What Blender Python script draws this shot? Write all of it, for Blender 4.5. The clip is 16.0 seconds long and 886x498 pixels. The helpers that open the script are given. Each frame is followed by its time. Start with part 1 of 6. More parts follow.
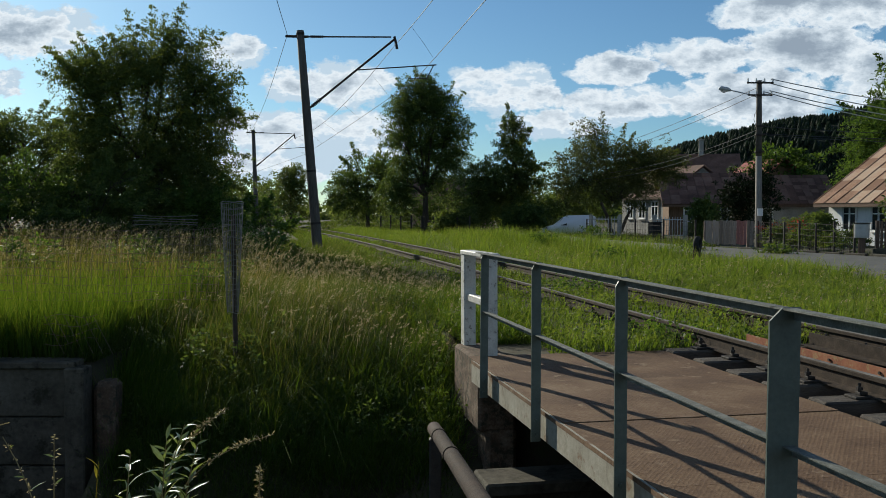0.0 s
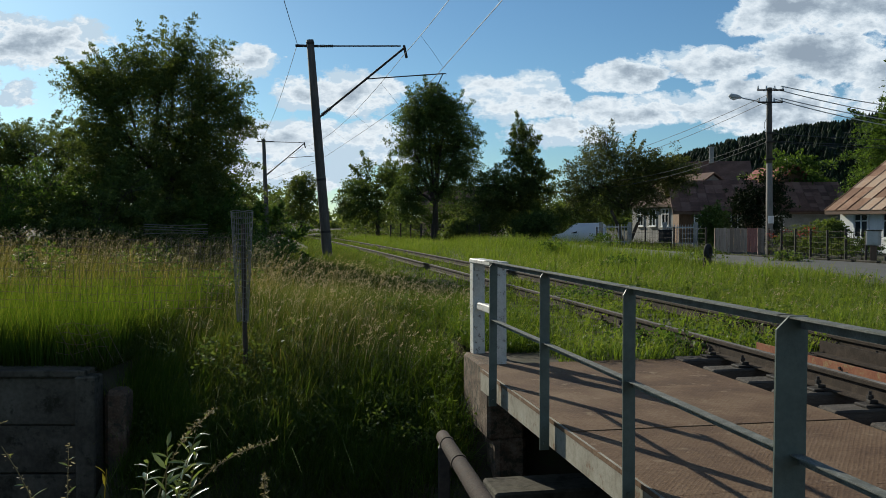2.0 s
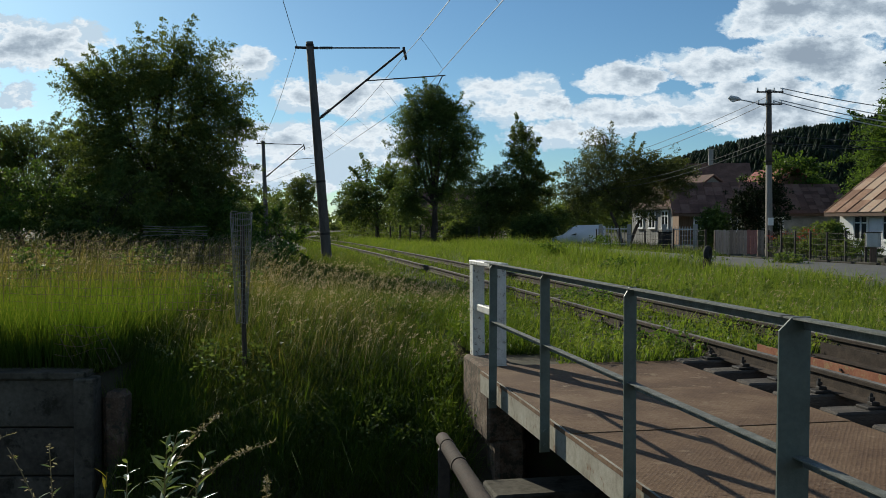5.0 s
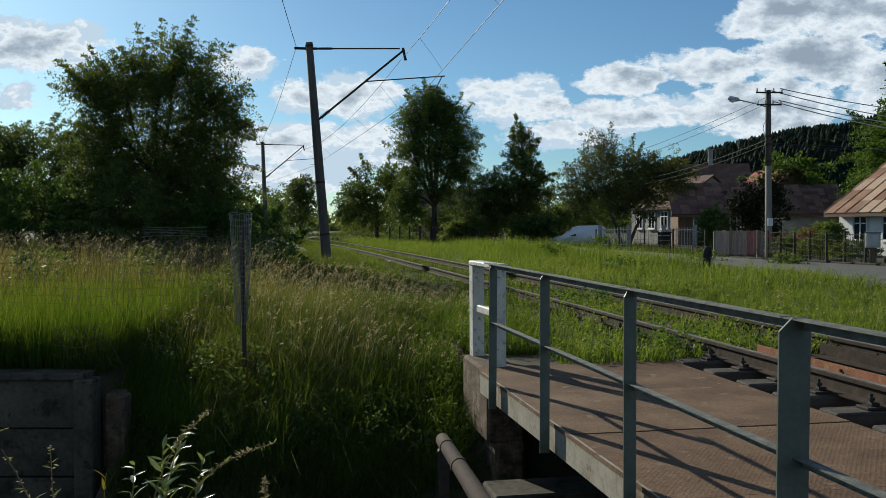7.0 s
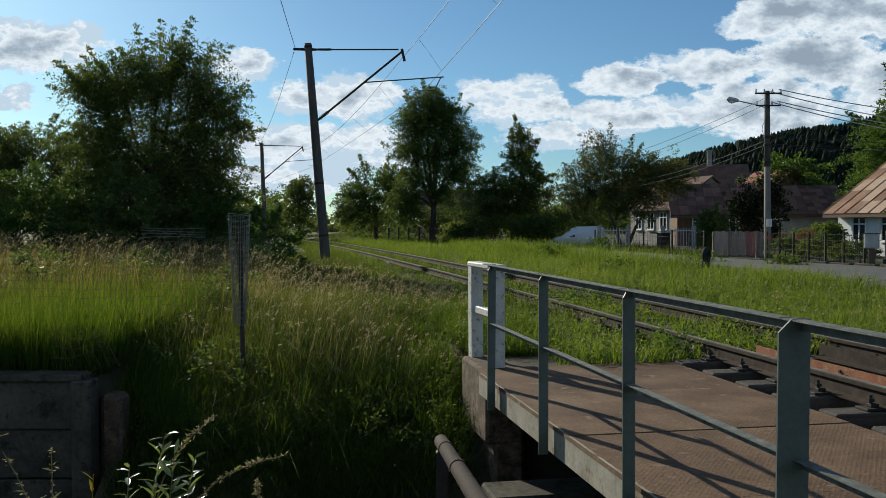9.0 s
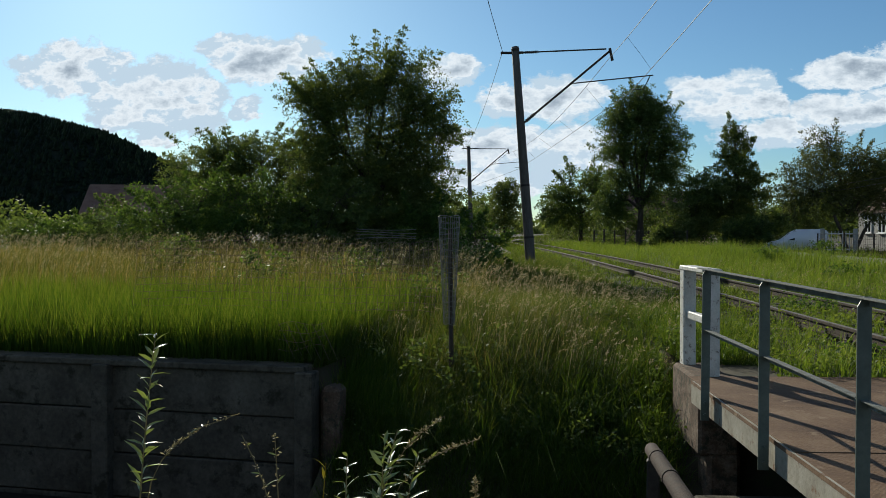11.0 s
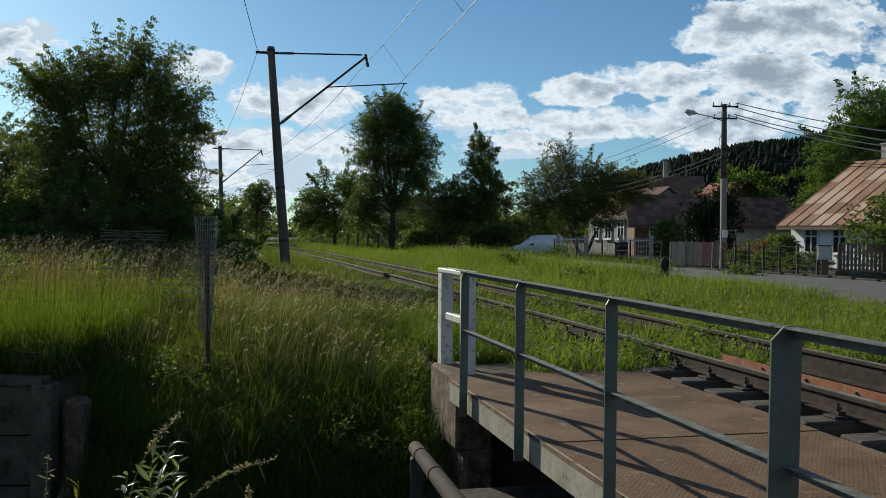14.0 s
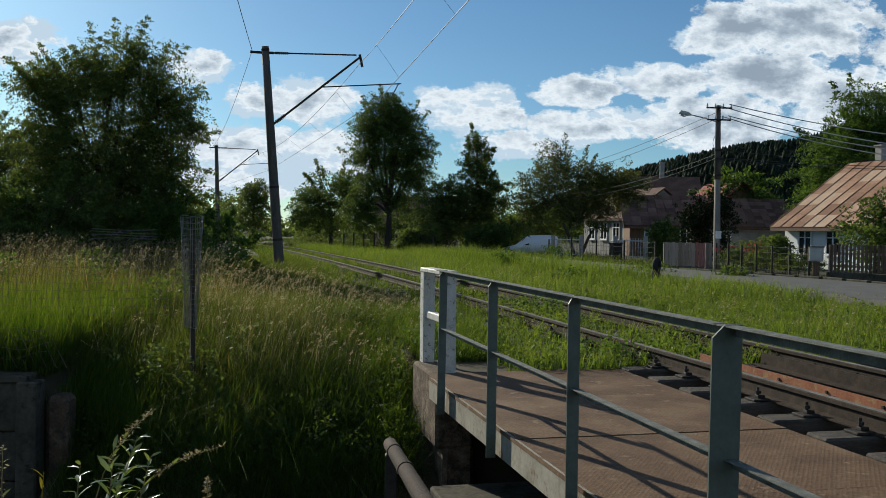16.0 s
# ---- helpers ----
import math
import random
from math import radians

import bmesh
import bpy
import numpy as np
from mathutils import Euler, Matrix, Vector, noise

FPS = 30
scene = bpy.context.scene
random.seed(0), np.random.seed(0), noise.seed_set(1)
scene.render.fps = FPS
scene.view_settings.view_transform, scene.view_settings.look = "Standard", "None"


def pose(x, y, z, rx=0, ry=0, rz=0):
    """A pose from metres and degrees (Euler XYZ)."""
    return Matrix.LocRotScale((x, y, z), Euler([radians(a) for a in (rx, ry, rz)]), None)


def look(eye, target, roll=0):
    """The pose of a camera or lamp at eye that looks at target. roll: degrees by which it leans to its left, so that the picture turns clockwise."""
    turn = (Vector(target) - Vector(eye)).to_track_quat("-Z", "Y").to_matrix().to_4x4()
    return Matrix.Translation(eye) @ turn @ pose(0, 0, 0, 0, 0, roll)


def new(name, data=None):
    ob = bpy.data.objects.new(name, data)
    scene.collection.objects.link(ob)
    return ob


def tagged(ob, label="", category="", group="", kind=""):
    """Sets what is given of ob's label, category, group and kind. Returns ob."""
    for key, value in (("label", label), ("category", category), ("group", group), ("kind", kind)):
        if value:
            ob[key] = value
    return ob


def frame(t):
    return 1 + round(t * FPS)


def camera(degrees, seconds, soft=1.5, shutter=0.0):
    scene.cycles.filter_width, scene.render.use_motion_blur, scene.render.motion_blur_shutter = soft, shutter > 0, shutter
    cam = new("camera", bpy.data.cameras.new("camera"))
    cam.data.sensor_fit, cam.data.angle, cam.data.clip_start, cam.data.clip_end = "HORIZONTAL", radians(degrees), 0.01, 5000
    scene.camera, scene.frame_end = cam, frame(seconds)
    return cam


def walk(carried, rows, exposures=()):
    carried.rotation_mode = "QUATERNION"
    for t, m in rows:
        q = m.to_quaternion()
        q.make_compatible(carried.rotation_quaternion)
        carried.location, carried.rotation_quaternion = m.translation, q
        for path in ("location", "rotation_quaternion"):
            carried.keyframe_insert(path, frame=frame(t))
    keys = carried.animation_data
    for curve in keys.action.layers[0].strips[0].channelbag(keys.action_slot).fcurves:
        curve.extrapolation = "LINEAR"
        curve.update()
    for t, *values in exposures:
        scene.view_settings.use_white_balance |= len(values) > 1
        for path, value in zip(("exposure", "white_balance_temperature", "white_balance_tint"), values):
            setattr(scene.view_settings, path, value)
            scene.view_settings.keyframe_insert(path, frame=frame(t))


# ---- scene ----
cam = camera(53.0, 16.0, soft=0.7)
EYE = 1.41
PATH = [  # seconds, x, y, z from the eye's mean height, yaw, pitch, roll
    (0, -0.007, -0.009, 0, -0.522, -2.23, -0.141),
    (0.5, 0, -0.018, 0.001, 0.017, -1.94, -0.033),
    (1, 0.002, -0.022, 0.001, 0.112, -1.772, 0.004),
    (1.5, 0.002, -0.016, 0.002, 0.126, -1.723, -0.024),
    (2, 0.005, -0.027, 0.004, 0.122, -1.708, -0.005),
    (2.5, 0.004, -0.025, 0, 0.109, -1.659, -0.012),
    (3, 0.006, -0.013, 0.001, 0.114, -1.656, -0.008),
    (3.5, 0.004, -0.008, -0.004, 0.111, -1.602, -0.004),
    (4, 0.005, -0.006, -0.003, 0.111, -1.598, -0.006),
    (6.5, -0.001, 0.004, -0.002, 0.052, -1.535, 0.013),
    (7, 0.001, -0.001, -0.001, 0.059, -1.535, 0.024),
    (7.5, -0.001, 0.001, -0, 0.01, -1.495, -0.011),
    (8, -0, 0, -0, -0, -1.494, -0),
    (8.5, 0, 0.005, -0.001, 0, -1.492, 0.001),
    (9, 0.006, 0.016, -0.002, 0.003, -1.473, 0.05),
    (9.5, 0.006, 0.011, -0.004, -0.182, -2.117, 0.07),
    (9.8, 0, 0.01, -0.002, 1.57, -2.04, 0.25),
    (10, -0.006, 0.008, -0.001, 4.318, -1.806, 0.54),
    (10.2, -0.023, 0.005, 0.002, 7.939, -1.561, 0.597),
    (10.5, -0.032, 0.01, 0.001, 11.6, -1.4, 0.4),
    (10.9, -0.035, 0.02, -0.002, 13.2, -1.35, -0.1),
    (11.4, -0.03, 0.03, -0.005, 11.2, -1.45, -0.7),
    (11.9, -0.018, 0.038, -0.007, 6.6, -1.5, -1.1),
    (12.3, -0.007, 0.041, -0.008, 2.547, -1.366, -1.28),
    (12.5, -0.012, 0.038, -0.007, 0.521, -1.189, -1.368),
    (13, -0.068, 0.05, -0.003, -2.009, -0.894, -1.109),
    (13.5, -0.136, 0.05, -0.011, -2.623, -0.939, -0.703),
    (14, -0.136, 0.045, -0.014, -2.729, -1.004, -0.737),
    (14.5, -0.067, 0.029, -0.006, -2.782, -1.01, -0.907),
    (15, -0.001, -0.026, -0.003, -2.809, -1.062, -0.941),
    (15.5, 0.037, -0.069, -0.008, -2.794, -1.009, -0.941),
    (16, 0.029, -0.074, -0.01, -2.859, -1.01, -0.948),
]
walk(cam, [(t, pose(x, y, EYE + z, 90 + p, r, w)) for t, x, y, z, w, p, r in PATH])

# ---- world, sun ----
SUN_AZ, SUN_EL = radians(-32), radians(23)          # from +y, clockwise
sun_dir = Vector((math.sin(SUN_AZ) * math.cos(SUN_EL), math.cos(SUN_AZ) * math.cos(SUN_EL), math.sin(SUN_EL)))
sun = new("sun", bpy.data.lights.new("sun", "SUN"))
sun.data.energy, sun.data.angle, sun.data.color = 5.0, radians(0.55), (0.98, 0.94, 0.79)
sun.matrix_world = look(sun_dir * 60, (0, 0, 0))


class Nodes:
    """Short hand for wiring a node tree."""

    def __init__(self, tree):
        self.tree = tree
        tree.nodes.clear()

    def add(self, kind, ins=(), **props):
        n = self.tree.nodes.new(kind)
        for k, v in props.items():
            setattr(n, k, v)
        for k, v in dict(ins).items():
            self.put(n.inputs[k], v)
        return n

    def put(self, socket, v):
        if isinstance(v, bpy.types.NodeSocket):
            self.tree.links.new(v, socket)
        else:
            socket.default_value = v

    def math(self, op, a, b=0.0, c=0.0, clamp=False):
        return self.add("ShaderNodeMath", {0: a, 1: b, 2: c}, operation=op, use_clamp=clamp).outputs[0]

    def vec(self, op, a, b=(0, 0, 0)):
        n = self.add("ShaderNodeVectorMath", {0: a, 1: b}, operation=op)
        return n.outputs["Value"] if op in ("LENGTH", "DOT_PRODUCT") else n.outputs["Vector"]

    def noise(self, vec, scale, detail=4.0, rough=0.55):
        n = self.add("ShaderNodeTexNoise", {"Scale": scale, "Detail": detail, "Roughness": rough})
        if vec is not None:
            self.put(n.inputs["Vector"], vec)
        return n

    def ramp(self, fac, stops):
        n = self.add("ShaderNodeValToRGB", {0: fac})
        el = n.color_ramp.elements
        while len(el) < len(stops):
            el.new(0.5)
        for e, (p, c) in zip(el, stops):
            e.position, e.color = p, (*c, 1) if len(c) == 3 else c
        return n.outputs[0]

    def mix(self, fac, a, b, blend="MIX"):
        n = self.add("ShaderNodeMix", data_type="RGBA", blend_type=blend)
        for s, v in ((0, fac), (6, a), (7, b)):
            self.put(n.inputs[s], (*v, 1) if isinstance(v, tuple) and len(v) == 3 else v)
        return n.outputs[2]


def build_sky():
    w = bpy.data.worlds.new("sky")
    scene.world = w
    w.use_nodes = True
    k = Nodes(w.node_tree)
    sky = k.add("ShaderNodeTexSky", sky_type="NISHITA", sun_disc=False, sun_elevation=SUN_EL, sun_rotation=SUN_AZ,
                altitude=600.0, air_density=1.0, dust_density=0.6, ozone_density=1.6)
    d = k.add("ShaderNodeTexCoord").outputs["Generated"]
    sep = k.add("ShaderNodeSeparateXYZ", {0: d})
    x, y, z = sep.outputs
    ay = k.math("MAXIMUM", k.math("ABSOLUTE", y), 0.12)
    uv = k.add("ShaderNodeCombineXYZ", {0: k.math("DIVIDE", x, ay), 1: k.math("DIVIDE", z, ay), 2: 0.0}).outputs[0]
    # ragged, billowing edges
    big = k.noise(k.vec("MULTIPLY", uv, (1.0, 1.7, 1.0)), 9.0, 6.0, 0.62)
    fine = k.noise(k.vec("MULTIPLY", uv, (1.0, 1.5, 1.0)), 24.0, 7.0, 0.66)
    warp = k.vec("MULTIPLY", k.vec("SUBTRACT", big.outputs["Color"], (0.5, 0.5, 0.5)), (0.10, 0.055, 0.0))
    p = k.vec("ADD", uv, warp)
    # cumulus banks: centre (u, v) and half sizes
    banks = ((-0.455, 0.205, 0.085, 0.035), (-0.50, 0.225, 0.05, 0.02), (-0.475, 0.145, 0.03, 0.018), (-0.225, 0.185, 0.045, 0.028),
             (-0.60, 0.16, 0.11, 0.06), (-0.72, 0.20, 0.10, 0.04), (-0.155, 0.145, 0.05, 0.022), (-0.10, 0.145, 0.05, 0.03), (-0.17, 0.09, 0.08, 0.03),
             (-0.09, 0.085, 0.07, 0.035), (0.075, 0.142, 0.07, 0.03), (0.11, 0.150, 0.04, 0.022), (0.20, 0.168, 0.05, 0.02),
             (0.30, 0.175, 0.07, 0.028), (0.22, 0.125, 0.09, 0.024), (0.36, 0.128, 0.11, 0.034), (0.41, 0.185, 0.10, 0.034),
             (0.38, 0.235, 0.08, 0.035), (0.47, 0.245, 0.09, 0.05), (0.52, 0.16, 0.1, 0.04), (0.13, 0.10, 0.07, 0.02),
             (-0.20, 0.055, 0.12, 0.02), (0.65, 0.22, 0.12, 0.06), (-0.33, 0.06, 0.1, 0.03))
    cover = None
    for u, v, ru, rv in banks:
        q = k.vec("MULTIPLY", k.vec("SUBTRACT", p, (u, v, 0.0)), (1 / ru, 1 / rv, 0.0))
        m = k.math("SUBTRACT", 1.2, k.vec("LENGTH", q))
        cover = m if cover is None else k.math("MAXIMUM", cover, m)
    cover = k.math("MAXIMUM", cover, -1.2)
    away = k.math("LESS_THAN", y, 0.1)
    rest = k.math("MULTIPLY_ADD", k.noise(d, 3.0, 5.0).outputs["Fac"], 5.0, -2.55)
    cover = k.math("ADD", k.math("MULTIPLY", cover, k.math("SUBTRACT", 1.0, away)), k.math("MULTIPLY", rest, away))
    cover = k.math("MULTIPLY_ADD", k.math("SUBTRACT", fine.outputs["Fac"], 0.5), 1.35, cover)
    mask = k.math("MULTIPLY_ADD", cover, 6.0, -1.3, clamp=True)
    # billows: lit where the cloud thins towards the sun, grey in the deep and lower parts
    lift = k.noise(k.vec("ADD", k.vec("MULTIPLY", uv, (1.0, 1.7, 1.0)), (-0.008, 0.022, 0.0)), 9.0, 6.0, 0.62)
    relief = k.math("SUBTRACT", big.outputs["Fac"], lift.outputs["Fac"])
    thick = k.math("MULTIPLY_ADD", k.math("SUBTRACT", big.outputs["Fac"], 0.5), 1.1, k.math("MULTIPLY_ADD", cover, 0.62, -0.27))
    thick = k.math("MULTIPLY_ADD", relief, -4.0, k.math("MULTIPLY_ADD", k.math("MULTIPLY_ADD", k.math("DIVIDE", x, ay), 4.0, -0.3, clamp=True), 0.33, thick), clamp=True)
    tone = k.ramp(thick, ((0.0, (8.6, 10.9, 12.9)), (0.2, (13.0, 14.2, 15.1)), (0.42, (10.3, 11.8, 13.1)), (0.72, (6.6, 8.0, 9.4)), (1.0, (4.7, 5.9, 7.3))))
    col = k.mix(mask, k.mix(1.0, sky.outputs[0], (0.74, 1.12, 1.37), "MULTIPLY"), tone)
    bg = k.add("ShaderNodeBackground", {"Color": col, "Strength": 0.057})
    k.add("ShaderNodeOutputWorld", {0: bg.outputs[0]})


build_sky()
scene.view_settings.exposure = 0.12


# ---- materials ----
def surface(name, stops, scale=4.0, rough=0.8, bump=0.2, metal=0.0, fine=8.0, spots=None, stretch=(1, 1, 1), each=0.0, bump_dist=0.01, spec=0.2):
    """A matte or glossy surface: colour stops over two scales of noise, bump, optional stains of another colour, tint by piece."""
    m = bpy.data.materials.new(name)
    m.use_nodes = True
    k = Nodes(m.node_tree)
    co = k.vec("MULTIPLY", k.add("ShaderNodeTexCoord").outputs["Object"], stretch)
    info = k.add("ShaderNodeObjectInfo")
    co = k.vec("ADD", co, k.vec("MULTIPLY", k.add("ShaderNodeCombineXYZ", {0: info.outputs["Random"], 1: info.outputs["Random"], 2: 0.0}).outputs[0], (37.0, 53.0, 0.0)))
    a, b = k.noise(co, scale, 5.0), k.noise(co, scale * fine, 4.0, 0.65)
    f = k.math("MULTIPLY_ADD", b.outputs["Fac"], 0.45, k.math("MULTIPLY_ADD", a.outputs["Fac"], 0.9, -0.17))
    if each:
        f = k.math("MULTIPLY_ADD", k.math("SUBTRACT", info.outputs["Random"], 0.5), each, f)
    n = len(stops)
    col = k.ramp(f, [(0.25 + 0.5 * i / max(1, n - 1), c) for i, c in enumerate(stops)])
    if spots:
        colour, amount = spots
        s = k.noise(co, scale * 2.3, 6.0, 0.7).outputs["Fac"]
        col = k.mix(k.math("MULTIPLY", k.math("SUBTRACT", s, 1 - amount), 9.0, clamp=True), col, colour)
    bm_ = k.add("ShaderNodeBump", {"Strength": bump, "Distance": bump_dist, "Height": b.outputs["Fac"]})
    r = k.math("MULTIPLY_ADD", a.outputs["Fac"], 0.25, rough - 0.12, clamp=True)
    s = k.add("ShaderNodeBsdfPrincipled", {"Base Color": col, "Roughness": r, "Metallic": metal, "Specular IOR Level": spec, "Normal": bm_.outputs[0]})
    k.add("ShaderNodeOutputMaterial", {0: s.outputs[0]})
    return m


def chequered(m, pitch=0.026):
    """Adds the raised diamonds of chequer plate to a surface's relief."""
    k = m.node_tree
    bump = next(n for n in k.nodes if n.bl_idname == "ShaderNodeBump")
    shader = next(n for n in k.nodes if n.bl_idname == "ShaderNodeBsdfPrincipled")
    co = k.nodes.new("ShaderNodeTexCoord")
    waves = []
    for turn in (38, -38):
        mp = k.nodes.new("ShaderNodeMapping")
        mp.inputs["Rotation"].default_value = (0, 0, radians(turn))
        k.links.new(co.outputs["Object"], mp.inputs["Vector"])
        w = k.nodes.new("ShaderNodeTexWave")
        w.inputs["Scale"].default_value, w.inputs["Distortion"].default_value = 0.314 / pitch, 0.15
        k.links.new(mp.outputs[0], w.inputs["Vector"])
        waves.append(w)
    both = k.nodes.new("ShaderNodeMath")
    both.operation = "MAXIMUM"
    for i, w in enumerate(waves):
        k.links.new(w.outputs["Fac"], both.inputs[i])
    b2 = k.nodes.new("ShaderNodeBump")
    b2.inputs["Strength"].default_value, b2.inputs["Distance"].default_value = 0.3, 0.004
    k.links.new(both.outputs[0], b2.inputs["Height"])
    k.links.new(bump.outputs[0], b2.inputs["Normal"])
    k.links.new(b2.outputs[0], shader.inputs["Normal"])


def leaf(name, stops, through_light=0.45, gloss=0.25, warm=(1.25, 1.1, 0.5), rough=0.5):
    """Thin leaves: reflected and transmitted light, tint by island."""
    m = bpy.data.materials.new(name)
    m.use_nodes = True
    k = Nodes(m.node_tree)
    g = k.add("ShaderNodeNewGeometry")
    big = k.noise(g.outputs["Position"], 0.35, 3.0).outputs["Fac"]
    f = k.math("MULTIPLY_ADD", k.math("SUBTRACT", big, 0.5), 1.3, g.outputs["Random Per Island"], clamp=True)
    n = len(stops)
    col = k.ramp(f, [(i / max(1, n - 1), c) for i, c in enumerate(stops)])
    s = k.add("ShaderNodeBsdfPrincipled", {"Base Color": col, "Roughness": rough, "Specular IOR Level": gloss})
    t = k.add("ShaderNodeBsdfTranslucent", {"Color": k.mix(1.0, col, warm, "MULTIPLY")})
    x = k.add("ShaderNodeMixShader", {0: through_light, 1: s.outputs[0], 2: t.outputs[0]})
    k.add("ShaderNodeOutputMaterial", {0: x.outputs[0]})
    return m


def grass_mat(name, low, mid, tip, through_light=0.5):
    """Blades: colour from foot to tip by height stored in UV, tint by blade and by patch."""
    m = bpy.data.materials.new(name)
    m.use_nodes = True
    k = Nodes(m.node_tree)
    g = k.add("ShaderNodeNewGeometry")
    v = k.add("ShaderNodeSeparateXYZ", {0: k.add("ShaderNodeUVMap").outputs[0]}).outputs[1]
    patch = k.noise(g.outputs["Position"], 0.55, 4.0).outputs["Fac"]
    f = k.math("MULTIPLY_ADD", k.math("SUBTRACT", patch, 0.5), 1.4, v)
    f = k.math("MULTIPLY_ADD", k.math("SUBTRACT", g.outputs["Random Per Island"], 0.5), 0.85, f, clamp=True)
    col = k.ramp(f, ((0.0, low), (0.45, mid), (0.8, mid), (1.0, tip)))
    s = k.add("ShaderNodeBsdfPrincipled", {"Base Color": col, "Roughness": 0.55, "Specular IOR Level": 0.12})
    t = k.add("ShaderNodeBsdfTranslucent", {"Color": k.mix(1.0, col, (1.25, 1.15, 0.5), "MULTIPLY")})
    x = k.add("ShaderNodeMixShader", {0: through_light, 1: s.outputs[0], 2: t.outputs[0]})
    k.add("ShaderNodeOutputMaterial", {0: x.outputs[0]})
    return m


def plain(name, colour, rough=0.5, metal=0.0, alpha=None):
    m = bpy.data.materials.new(name)
    m.use_nodes = True
    b = m.node_tree.nodes["Principled BSDF"]
    b.inputs["Base Color"].default_value = (*colour, 1)
    b.inputs["Roughness"].default_value, b.inputs["Metallic"].default_value = rough, metal
    return m


